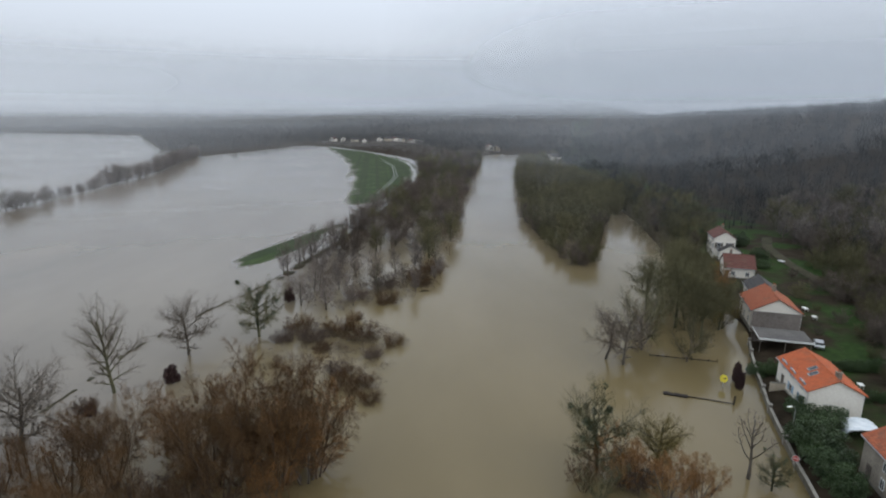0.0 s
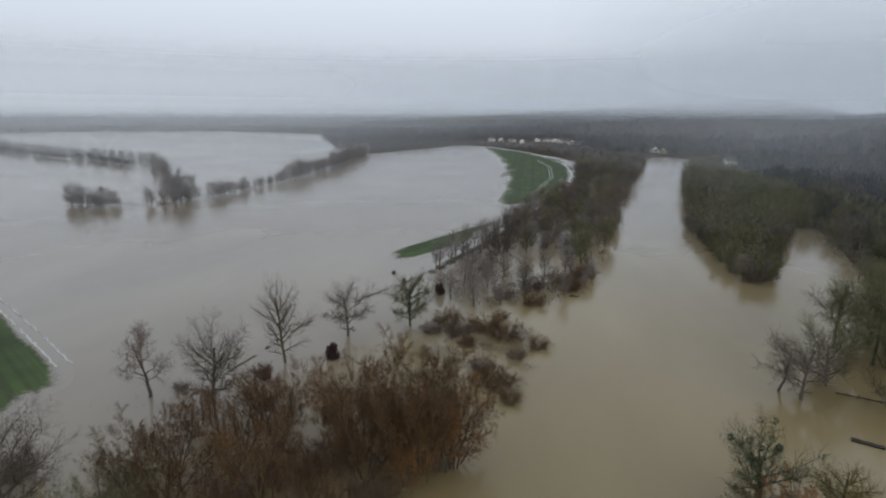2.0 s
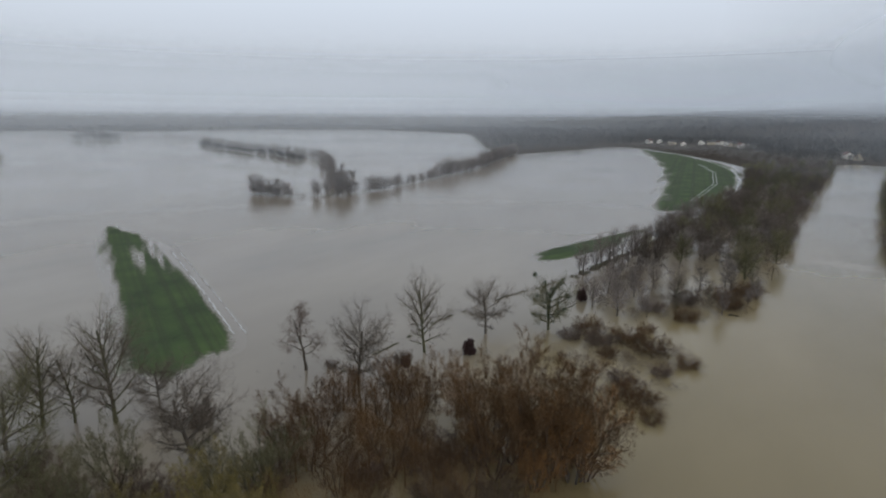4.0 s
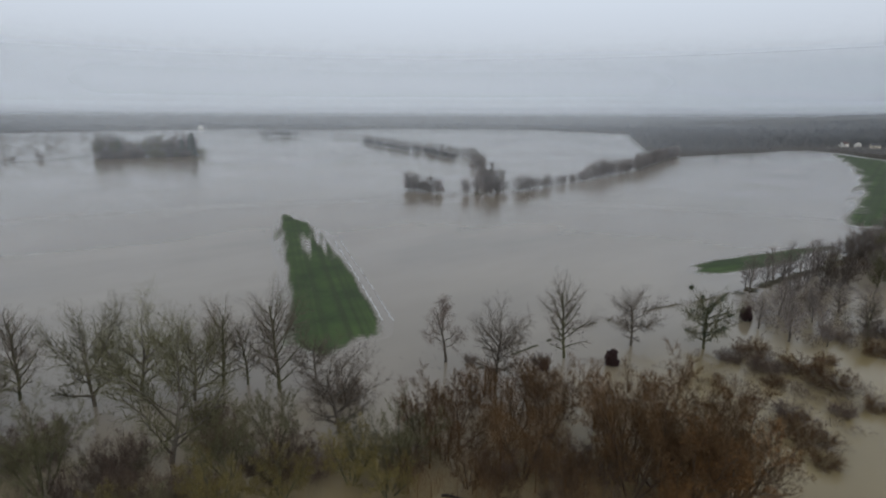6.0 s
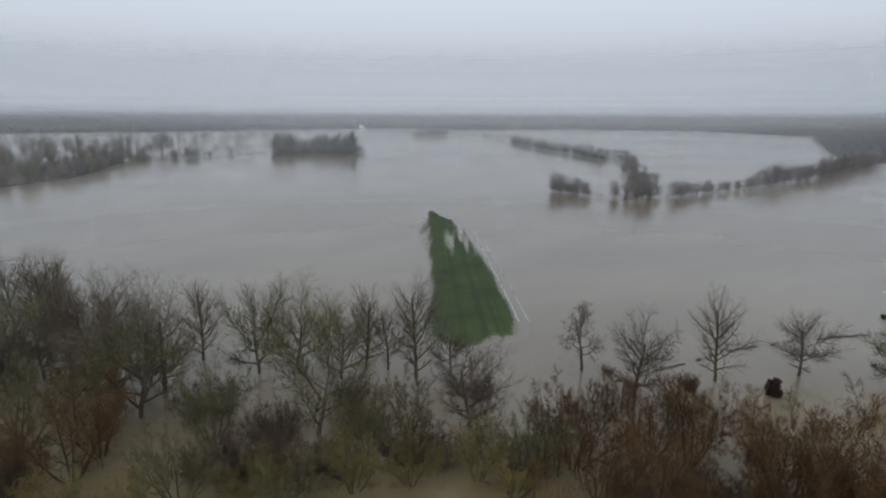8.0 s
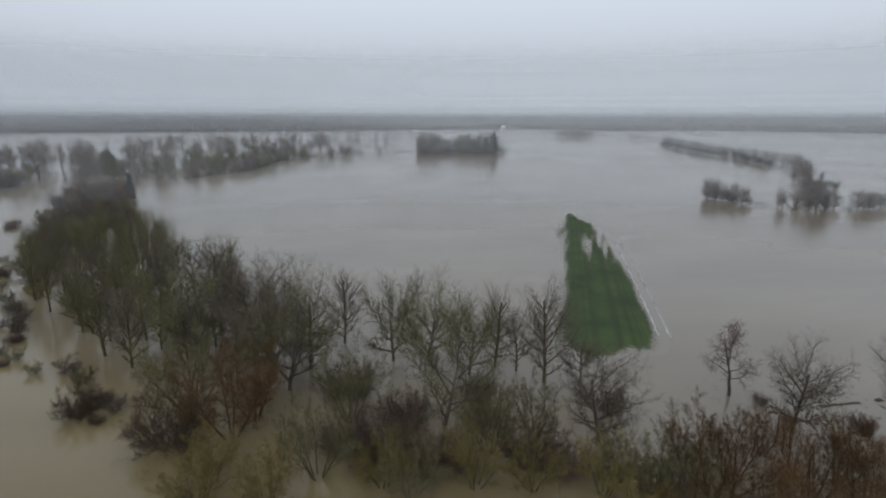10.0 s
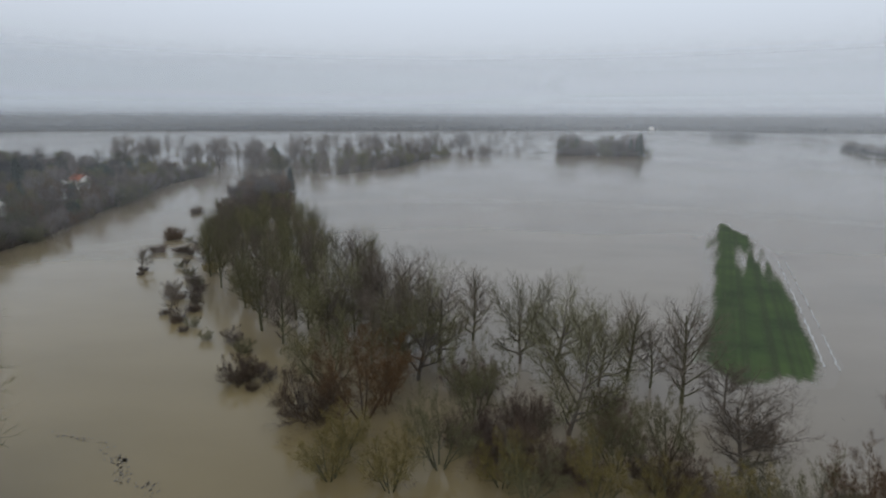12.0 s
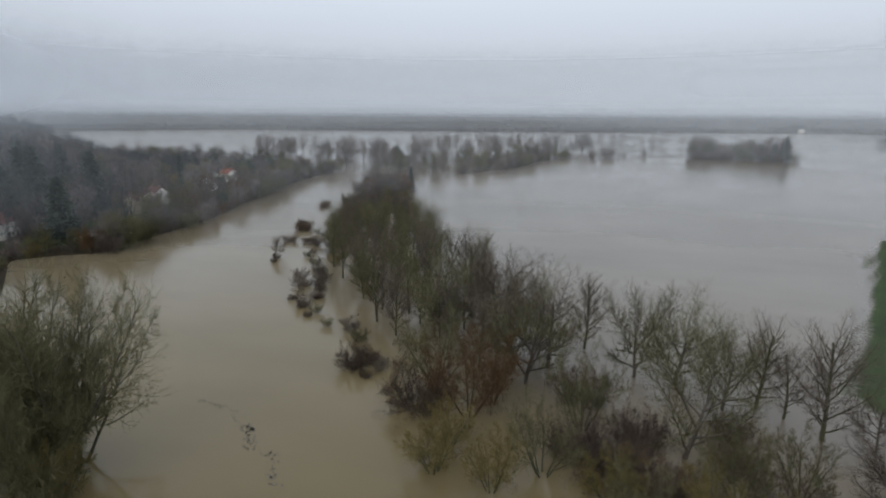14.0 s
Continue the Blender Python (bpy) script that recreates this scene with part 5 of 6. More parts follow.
# ---------------------------------------------------------------- mist over the distance
def veil(r, low, high, z0, z1, a0, a1, top, label):
    """A curtain of mist that thins out towards both of its ends."""
    steps = 90
    verts, faces, dens = [], [], []
    for i in range(steps + 1):
        u = i / steps
        a = radians(a0 + (a1 - a0) * u)
        verts += [(r * math.cos(a), r * math.sin(a), 1.0), (r * math.cos(a), r * math.sin(a), top)]
        dens += [min(1.0, 5 * u, 5 * (1 - u))] * 2
        if i:
            faces.append((2 * i - 2, 2 * i, 2 * i + 1, 2 * i - 1))
    ob = sheet("mist", verts, faces, mist("mist", low, high, z0, z1, top))
    ob.data.attributes.new("mist_depth", "FLOAT", "POINT").data.foreach_set("value", dens)
    return tagged(ob, label, "mist", kind="structure")


for r, low, high, z0, z1, top in ((760, 0.075, 0.50, 38, 90, 150), (1250, 0.08, 0.65, 38, 95, 200), (1900, 0.12, 0.78, 36, 95, 270), (2700, 0.12, 0.94, 32, 108, 360)):
    veil(r, low, high, z0, z1, -60, 310, top, "pale mist hanging over the far plain")
for r, low, high, z0, z1, top in ((210, 0.02, 0.09, 34, 80, 110), (330, 0.04, 0.27, 46, 84, 130), (460, 0.12, 0.60, 44, 82, 160)):
    veil(r, low, high, z0, z1, 0, 96, top, "pale mist hanging in the wooded hillside")
veil(300, 0.10, 0.10, 20, 60, 96, 225, 90, "thin mist hanging over the flooded fields")
veil(224, 0.07, 0.16, 30, 70, 196, 290, 90, "thin mist hanging over the town bank")
veil(640, 0.10, 0.30, 30, 80, 100, 185, 140, "thin mist hanging over the flooded fields")
for r, low, high, z0, z1, top in ((262, 0.08, 0.35, 30, 62, 100), (350, 0.10, 0.7, 28, 62, 110)):
    veil(r, low, high, z0, z1, 220, 300, top, "pale mist hanging on the hill above the town bank")


# ---------------------------------------------------------------- houses
def window(parent, side, u, z, w, h, half_w, half_l, shutter=None):
    """A window on a wall: side 'x-', 'x+', 'y-' or 'y+'; u along the wall, z its sill."""
    g, p, sl = Geo(), Geo(), Geo()
    sgn = -1 if side[1] == "-" else 1
    face = sgn * (half_w if side[0] == "x" else half_l)

    def put(geo, u0, u1, z0, z1, near, far):
        a, b = sorted((face + sgn * near, face + sgn * far))
        if side[0] == "x":
            geo.box(a, u0, z0, b, u1, z1)
        else:
            geo.box(u0, a, z0, u1, b, z1)

    t = 0.09
    put(g, u - w / 2, u - w / 2 + t, z, z + h, -0.05, 0.05)
    put(g, u + w / 2 - t, u + w / 2, z, z + h, -0.05, 0.05)
    put(g, u - w / 2 + t, u + w / 2 - t, z, z + t, -0.05, 0.05)
    put(g, u - w / 2 + t, u + w / 2 - t, z + h - t, z + h, -0.05, 0.05)
    put(g, u - 0.035, u + 0.035, z + t, z + h - t, -0.05, 0.04)
    put(p, u - w / 2 + t, u + w / 2 - t, z + t, z + h - t, -0.05, 0.015)
    put(sl, u - w / 2 - 0.1, u + w / 2 + 0.1, z - 0.08, z, -0.05, 0.12)
    f = part("window", g, WHITE_PAINT, parent)
    part("pane", p, GLASS, f)
    part("sill", sl, CONCRETE, f)
    if shutter:
        for k in (-1, 1):
            s = Geo()
            c = u + k * (w / 2 + w / 4 + 0.02)
            put(s, c - w / 4, c + w / 4, z, z + h, 0.0, 0.05)
            for i in range(3):
                put(s, c - w / 4 + 0.03, c + w / 4 - 0.03, z + h * (0.12 + 0.33 * i), z + h * (0.2 + 0.33 * i), 0.05, 0.075)
            part("shutter", s, shutter, f)


def house(label, x, y, rz, w, l, eave, ridge, wall, roof, z0=None, windows=(), chimneys=((0.3, 0.2),), skylights=(), door=None, name="house", shutter=None, group="houses on the bank"):
    """A gabled house: width w across the gable, length l along the ridge."""
    ob = thing(name, label, "house", group)
    z0 = ground_at(x, y) if z0 is None else z0
    ob.matrix_world = pose(x, y, z0 - 0.15, 0, 0, rz)
    hw, hl = w / 2, l / 2
    g = Geo()
    g.prism([(-hw, -hl, -0.5), (hw, -hl, -0.5), (hw, -hl, eave), (0, -hl, ridge - 0.05), (-hw, -hl, eave)], (0, l, 0))
    part("wall", g, wall, ob)
    plinth = Geo()
    plinth.box(-hw - 0.04, -hl - 0.04, -0.5, hw + 0.04, hl + 0.04, 0.45)
    part("plinth", plinth, CONCRETE, ob)
    fall = (ridge - eave) / hw
    over = 0.35
    for k in (-1, 1):
        g = Geo()
        n = 14
        edge = []
        for i in range(n):             # courses that step a little, so that the slope is not one plane
            for u, lift in ((i / n, 0.16), ((i + 1) / n, 0.19)):
                edge.append((k * (hw + over) * u, -hl - 0.3, ridge - (hw + over) * u * fall + lift))
        edge += [(k * (hw + over), -hl - 0.3, ridge - (hw + over) * fall + 0.02), (0, -hl - 0.3, ridge + 0.02)]
        g.prism(edge, (0, l + 0.6, 0))
        slope = part("roof", g, roof, ob)
        for sk, along_, up in skylights:
            if sk == k:
                q, fr = Geo(), Geo()
                a = hw * (1 - up)
                c = Vector((k * a, along_ * hl, ridge - a * fall + 0.24))
                du = Vector((k * 1, 0, -fall)).normalized()
                fr.quad(c, du * 0.72, Vector((0, 0.52, 0)))
                q.quad(c + Vector((0, 0, 0.03)), du * 0.62, Vector((0, 0.42, 0)))
                part("skylight", fr, METAL, slope)
                part("skylight_pane", q, GLASS, slope)
        e = Geo()
        ex, ez = k * (hw + over + 0.05), ridge - (hw + over) * fall
        e.tube([Vector((ex, -hl - 0.3, ez)), Vector((ex, hl + 0.3, ez))], [0.08, 0.08], 6)
        e.tube([Vector((ex, -hl + 0.2, ez)), Vector((k * (hw + 0.06), -hl + 0.2, ez - 0.5)), Vector((k * (hw + 0.06), -hl + 0.2, 0.1))], [0.05] * 3, 5)
        part("gutter", e, METAL, ob)
    g = Geo()
    g.tube([Vector((0, -hl - 0.3, ridge + 0.14)), Vector((0, hl + 0.3, ridge + 0.14))], [0.13, 0.13], 6)
    part("ridge_cap", g, roof, ob)
    for cx, cy in chimneys:
        g, pots = Geo(), Geo()
        xx, yy = cx * hw, cy * l / 2
        base_z = ridge - abs(xx) * fall - 0.5
        g.box(xx - 0.35, yy - 0.3, base_z, xx + 0.35, yy + 0.3, ridge + 0.9)
        g.box(xx - 0.42, yy - 0.37, ridge + 0.9, xx + 0.42, yy + 0.37, ridge + 1.0)
        for o in (-0.15, 0.15):
            pots.tube([Vector((xx + o, yy, ridge + 1.0)), Vector((xx + o, yy, ridge + 1.35))], [0.1, 0.08], 8)
        c = part("chimney", g, STONE, ob)
        part("chimney_pot", pots, TILE_RUST, c)
    for side, u, z, ww, hh in windows:
        window(ob, side, u, z, ww, hh, hw, hl, shutter)
    if door:
        side, u = door
        sgn = -1 if side[1] == "-" else 1
        f = sgn * (hw if side[0] == "x" else hl)
        g, k = Geo(), Geo()
        a, b = sorted((f - sgn * 0.05, f + sgn * 0.05))
        if side[0] == "x":
            g.box(a, u - 0.5, 0.1, b, u + 0.5, 2.2)
            k.box(min(f + sgn * 0.05, f + sgn * 0.1), u + 0.35, 1.1, max(f + sgn * 0.05, f + sgn * 0.1), u + 0.42, 1.2)
        else:
            g.box(u - 0.5, a, 0.1, u + 0.5, b, 2.2)
            k.box(u + 0.35, min(f + sgn * 0.05, f + sgn * 0.1), 1.1, u + 0.42, max(f + sgn * 0.05, f + sgn * 0.1), 1.2)
        d = part("door", g, WOOD, ob)
        part("handle", k, METAL, d)
    return ob


GABLE_W = [("x-", -3.5, 0.9, 1.1, 1.3), ("x-", 0.2, 0.9, 1.1, 1.3), ("x-", -3.5, 3.5, 1.0, 1.2), ("x-", 0.2, 3.5, 1.0, 1.2), ("x-", 3.6, 3.5, 1.0, 1.2)]
house("house with bright orange tiled roof and blank pale gable", 60.0, 80.2, -12, 7.4, 12.0, 4.2, 6.1, PLASTER, TILE_ORANGE,
      windows=GABLE_W, chimneys=((0.1, -0.8),), skylights=((-1, -0.12, 0.62), (-1, -0.36, 0.5)), door=("x-", 3.6), shutter=BLUE_PAINT)
old_house = house("old house with orange roof, pale gable top and grey wall", 72.0, 114.4, -17, 9.2, 11.4, 4.4, 7.1, PLASTER, TILE_RUST,
      windows=[("x-", -3, 0.9, 1.0, 1.3), ("x-", 1, 0.9, 1.0, 1.3), ("x-", -3, 3.2, 0.9, 1.1), ("x-", 3, 3.2, 0.9, 1.1)], chimneys=((0.2, 0.4),), door=("x-", 3.8))
house("low white house with dark red roof", 84.6, 152, 70, 9.6, 7.6, 3.2, 5.9, PLASTER, TILE_BROWN, windows=[("x-", -2, 0.9, 1, 1.2), ("x-", 1.6, 0.9, 1, 1.2), ("y+", 0, 0.9, 1, 1.2), ("y+", 2.6, 0.9, 1, 1.2)],
      chimneys=((0.2, 0.5),), door=("x-", 3.2))
house("tall white house with brown-red roof and grey balcony", 90.8, 174.5, -15, 6.2, 10, 6.8, 8.8, PLASTER, TILE_BROWN,
      windows=GABLE_W + [("y-", -1.6, 3.4, 1.2, 1.9), ("y-", 1.6, 3.4, 1.2, 1.9), ("x-", -2, 5.6, 0.9, 1.0), ("x-", 2, 5.6, 0.9, 1.0)], chimneys=((0.2, 0.6),), door=("x-", 3.7), shutter=WOOD)
house("low white annexe with dark slate roof before the tall house", 90.6, 168.6, -15, 6.0, 4.0, 3.2, 5.0, PLASTER, SLATE, windows=[("x-", 0, 0.9, 1.0, 1.2), ("y-", 0, 0.9, 1.2, 1.2)], chimneys=())
house("small grey outbuilding with dark slate roof", 79.8, 131.5, -18, 6, 8, 2.8, 4.8, PLASTER, SLATE, windows=[("x-", 0, 0.9, 1.0, 1.1), ("y-", 0, 0.9, 1.0, 1.1)], chimneys=())
house("old rubble stone house with orange tiled roof", 56.2, 54.4, -12, 8.6, 13, 5.2, 7.6, STONE, TILE_RUST,
      windows=[("x-", -2, 0.9, 0.9, 1.4), ("x-", 1.6, 0.9, 0.9, 1.4), ("x-", -2, 3.2, 0.9, 1.2), ("x-", 1.6, 3.2, 0.9, 1.2), ("y+", -1.8, 3.0, 0.9, 1.2)], chimneys=((0.0, 0.3),), door=("x-", 4.6))


def carport():
    ob = thing("carport", "flat dark felt roof on posts between two houses", "carport")
    ob.matrix_world = pose(66.4, 100.4, ground_at(66, 100), 0, 0, -17)
    g, t = Geo(), Geo()
    g.box(-4.6, -3.2, 2.5, 4.6, 3.2, 2.68)
    part("roof", g, DARK_SHEET, ob)
    t.box(-4.66, -3.27, 2.42, 4.66, -3.2, 2.74)
    t.box(-4.66, -3.2, 2.42, -4.6, 3.2, 2.74)
    part("fascia", t, WHITE_PAINT, ob, "white painted edge board")
    for cx in (-4.3, 0, 4.3):
        for cy in (-2.9, 2.9):
            p = Geo()
            p.box(cx - 0.07, cy - 0.07, -0.3, cx + 0.07, cy + 0.07, 2.5)
            part("post", p, WOOD, ob)
    w = Geo()
    w.box(-4.5, 2.95, -0.3, 4.5, 3.1, 2.45)
    part("back_wall", w, STUCCO_GREY, ob)
    return ob


carport()


def polytunnel():
    ob = thing("garden_shelter", "small shelter covered with crumpled pale plastic sheet", "shelter")
    ob.matrix_world = pose(59.4, 69.8, ground_at(60, 70), 0, 0, -12)
    g = Geo()
    rng = random.Random(3)
    n = 11
    rows = []
    for j in range(n):
        row = []
        for i in range(n):
            a = math.pi * i / (n - 1)
            row.append(Vector((2.5 * math.cos(a) + rng.uniform(-0.1, 0.1), -1.8 + 3.6 * j / (n - 1), 1.7 * math.sin(a) ** 0.35 + rng.uniform(-0.07, 0.07))))
        rows.append(row)
    k = len(g.v)
    g.v += [v for r in rows for v in r]
    g.f += [(k + j * n + i, k + j * n + i + 1, k + (j + 1) * n + i + 1, k + (j + 1) * n + i) for j in range(n - 1) for i in range(n - 1)]
    part("sheet", g, SHEET, ob)
    for yy in (-1.8, 0, 1.8):
        h = Geo()
        h.tube([Vector((2.4 * math.cos(math.pi * i / 8), yy, 1.6 * max(math.sin(math.pi * i / 8), 0) ** 0.35)) for i in range(9)], [0.03] * 9, 5)
        part("hoop", h, METAL, ob)
    return ob


polytunnel()


def walling(name, line, thick, tall, label, material, cap, posts):
    """A wall along a line, with a coping, and square posts at its bends."""
    ob = thing(name, label, "wall", kind="structure")
    for i, ((ax, ay), (bx, by)) in enumerate(zip(line[:-1], line[1:])):
        L = math.hypot(bx - ax, by - ay)
        rz = math.degrees(math.atan2(by - ay, bx - ax))
        n = max(1, round(L / 3.2))
        for j in range(n):
            g, c = Geo(), Geo()
            s = L / n
            x0, h = -s / 2 + 0.004, tall * (1 + 0.03 * math.sin(5 * i + 3 * j))
            g.box(x0, -thick / 2, -1.4, s / 2, thick / 2, h)
            c.box(x0, -thick / 2 - 0.06, h, s / 2, thick / 2 + 0.06, h + 0.09)
            u = (j + 0.5) / n
            w = part("wall_panel", g, material, ob)
            w.matrix_world = pose(ax + (bx - ax) * u, ay + (by - ay) * u, 0, 0, 0, rz)
            part("coping", c, cap, w)
        if posts:
            p = Geo()
            p.box(-0.28, -0.28, -1.2, 0.28, 0.28, tall + 0.45)
            p.box(-0.34, -0.34, tall + 0.45, 0.34, 0.34, tall + 0.55)
            q = part("pillar", p, cap, ob)
            q.matrix_world = pose(ax, ay, 0, 0, 0, rz)
    return ob


lower = Geo()
lower.box(-4.55, -5.76, 0.0, 4.55, -5.703, 4.2)
part("stucco_band", lower, STUCCO_GREY, old_house, "stained grey stucco below the pale gable")
walling("street_wall", [(62.4, 104), (59.8, 98.6), (56.5, 91), (53.8, 84), (51.2, 77.6), (48.4, 69), (46.7, 63.8), (44.2, 55), (42, 48)], 0.3, 0.95,
        "long stained garden wall along the flooded street", WALLING, CONCRETE, True)
walling("garden_wall", [(54.6, 83.6), (59.5, 82.4)], 0.25, 2.1, "low pinkish garden wall beside the house", PLASTER_CREAM, CONCRETE, False)


def garden_bush(x, y, tall, wide=1.0):
    R.choice(laurels).plant(x, y, tall * R.uniform(0.75, 1.15), R.uniform(0, 6.28), group="garden evergreens", wide=wide * R.uniform(0.7, 1.2))


for x, y, tall in ((53.6, 73, 4.2), (56.6, 71.4, 4.4), (50.4, 66.5, 4), (49.3, 62, 4.2), (53, 68.5, 3.8), (54.8, 76, 3.4), (51.6, 63.8, 3.6), (48.6, 57.8, 3.6), (56.5, 90.4, 3),
                   (58, 88.6, 3.4), (96, 158, 3), (101, 170, 4), (66, 66, 4),
                   (104, 187, 6), (99, 193, 6), (47, 52, 3.4), (94, 196, 5)):
    garden_bush(x, y, tall)
for k in range(7):
    laurels[k % 2].plant(70.5 + 1.3 * k, 90.2 - 0.1 * k, 2.2 + 0.2 * (k % 3), k, "clipped dark garden hedge bush in a row", "garden evergreens", wide=0.7)
for k in range(6):
    laurels[k % 2].plant(66.5 + 1.2 * k, 79.5 - 0.3 * k, 1.9 + 0.2 * (k % 2), 2 * k, "clipped dark garden hedge bush in a row", "garden evergreens", wide=0.7)


def garden_table(x, y, rz, w, l):
    ob = thing("garden_table", "white plastic garden table on the wet lawn", "table", "garden tables")
    ob.matrix_world = pose(x, y, ground_at(x, y), 0, 0, rz)
    top = Geo()
    top.box(-w / 2, -l / 2, 0.69, w / 2, l / 2, 0.73)
    top.box(-w / 2 + 0.06, -l / 2 + 0.06, 0.64, w / 2 - 0.06, l / 2 - 0.06, 0.69)
    part("tabletop", top, WHITE_PAINT, ob)
    for cx in (-1, 1):
        for cy in (-1, 1):
            leg = Geo()
            leg.tube([Vector((cx * (w / 2 - 0.12), cy * (l / 2 - 0.12), -0.1)), Vector((cx * (w / 2 - 0.16), cy * (l / 2 - 0.16), 0.64))], [0.035, 0.045], 6)
            part("leg", leg, WHITE_PAINT, ob)


for x, y, rz, w, l in ((104.6, 163.7, 20, 1.2, 1.8), (84.5, 121, -10, 0.9, 1.8), (69.6, 83.4, -14, 0.8, 1.2), (83, 115.4, -18, 0.9, 1.4)):
    garden_table(x, y, rz, w, l)
grove(fill([(72, 72), (70, 92), (78, 110), (88, 130), (98, 150), (104, 150), (96, 112), (84, 88)], 7, 66), m_bushy + m_obushy, 1.5, 4, "garden bushes", 67)
grove(fill([(84, 92), (96, 112), (104, 140), (112, 165), (150, 150), (140, 90), (110, 60), (80, 60), (70, 68)], 7.5, 60), m_olives + m_obushy + m_bushy, 4, 10, "garden and slope trees", 61)
grove(fill([(118, 150), (128, 215), (170, 260), (215, 240), (205, 150), (160, 100)], 8.5, 62), m_olives + m_talls + m_broads, 9, 14, "trees of the slope", 63)
HILL_PATH = [(121, 200), (112, 184), (106, 162), (103, 143), (99, 128)]


def hill_path():
    verts, faces = [], []
    for i, (x, y) in enumerate(HILL_PATH):
        for k in (-1.6, 0, 1.6):
            verts.append((x + k, y - 0.25 * k, ground_at(x + k, y) + 0.25))
        if i:
            o = 3 * i
            faces += [(o - 3, o - 2, o + 1, o), (o - 2, o - 1, o + 2, o + 1)]
    return tagged(sheet("path", verts, faces, BANK_GRASS), "pale brown footpath along the slope", "path", kind="structure")


hill_path()
THICKET = [(84, 100), (94, 118), (101, 132), (108, 128), (116, 116), (106, 98), (90, 82), (78, 82)]
grove(fill(THICKET, 4.6, 68), m_bushy + m_obushy + m_bushy, 4, 8, "bushes of the slope", 69)
woods("slope_brush", *filled(THICKET, 2.6, 117), 3, 2.6, 100, 0.03, 118, BROWN_BRUSH, "dark brown brushwood behind the gardens")
SLOPE = [(107, 126), (113, 150), (126, 190), (150, 222), (185, 200), (165, 140), (135, 100), (100, 76), (80, 66), (78, 76), (92, 96), (100, 112)]
grove(fill(SLOPE, 6.0, 64), m_olives[:2] + m_obushy + m_bushy + m_otalls + m_btalls, 6, 13, "trees of the slope", 65)
woods("slope_brush", *filled(SLOPE, 3.4, 113), 5, 3.2, 90, 0.045, 114, WOODS_OLIVE, "dark olive brushwood on the slope behind the gardens")


# ---------------------------------------------------------------- the flooded street and its edge
def yellow_board():
    ob = thing("buoy_board", "round yellow board on a post standing in the flood", "sign")
    ob.matrix_world = pose(48.0, 85.8, 0, -12, 0, -29)
    g, p = Geo(), Geo()
    n = 20
    g.prism([(0.6 * math.cos(6.2832 * i / n), -0.04, 1.55 + 0.68 * math.sin(6.2832 * i / n)) for i in range(n)], (0, 0.08, 0))
    part("board", g, YELLOW_PAINT, ob)
    m = Geo()
    m.box(0.05, -0.075, 1.5, 0.35, -0.045, 1.75)
    part("mark", m, SLUDGE, ob, "dark smudge on the board")
    p.tube([Vector((0, 0.1, -1.2)), Vector((0, 0.1, 2.2))], [0.06, 0.05], 8)
    part("post", p, METAL, ob)


yellow_board()


def pontoon():
    ob = thing("drowned_jetty", "dark drowned jetty with a long mooring boom", "jetty")
    ob.matrix_world = pose(38.8, 83.1, 0, 0, 0, -20)
    for i in range(9):
        b = Geo()
        z = 0.10 + 0.05 * math.sin(i * 1.7)
        b.box(-1.9 + i * 0.42, -0.5 + 0.04 * math.sin(i * 2.1), z, -1.9 + i * 0.42 + 0.38, 0.5, z + 0.09)
        part("plank", b, WET_WOOD, ob)
    s = Geo()
    s.box(-1.9, -0.42, -0.3, 1.95, -0.3, 0.05)
    s.box(-1.9, 0.3, -0.3, 1.95, 0.42, 0.05)
    part("bearer", s, WET_WOOD, ob)
    boom = Geo()
    boom.tube([Vector((1.8, 0, 0.12)), Vector((5, 0.1, 0.10)), Vector((8.6, -0.15, 0.16))], [0.09, 0.08, 0.07], 6)
    part("boom", boom, WET_WOOD, ob)
    post = Geo()
    post.tube([Vector((8.6, -0.15, -1.2)), Vector((8.75, -0.1, 1.5))], [0.16, 0.13], 7)
    part("post", post, WET_WOOD, ob)


pontoon()


def drowned_fence():
    ob = thing("drowned_fence", "line of dark fence rails just above the flood", "fence")
    ob.matrix_world = pose(40.2, 98.6, 0, 0, 0, -14.6)
    for i in range(9):
        p = Geo()
        p.tube([Vector((i * 1.5, 0.03 * (i % 3), -1.2)), Vector((i * 1.5, 0.03 * (i % 2), 0.45 + 0.1 * (i % 3)))], [0.07, 0.06], 6)
        part("post", p, WET_WOOD, ob)
    for i in range(8):
        r = Geo()
        r.box(i * 1.5 + 0.05, -0.04, 0.16, i * 1.5 + 1.45, 0.04, 0.30)
        part("rail", r, WET_WOOD, ob)


drowned_fence()


def round_sign(x, y, rz):
    ob = thing("road_sign", "round red road sign with a white bar on a post", "sign")
    ob.matrix_world = pose(x, y, max(ground_at(x, y), 0), 0, 0, rz)
    g, b, p, back = Geo(), Geo(), Geo(), Geo()
    n = 18
    g.prism([(0.36 * math.cos(6.2832 * i / n), -0.03, 2.1 + 0.36 * math.sin(6.2832 * i / n)) for i in range(n)], (0, 0.02, 0))
    back.prism([(0.42 * math.cos(6.2832 * i / n), -0.008, 2.1 + 0.42 * math.sin(6.2832 * i / n)) for i in range(n)], (0, 0.02, 0))
    b.box(-0.26, -0.042, 2.04, 0.26, -0.032, 2.17)
    p.tube([Vector((0, 0.05, -1)), Vector((0, 0.05, 2.5))], [0.035, 0.035], 7)
    part("disc", g, RED_PAINT, ob)
    part("rim", back, WHITE_PAINT, ob)
    part("bar", b, WHITE_PAINT, ob)
    part("post", p, METAL, ob)


round_sign(45.7, 62.6, -36)


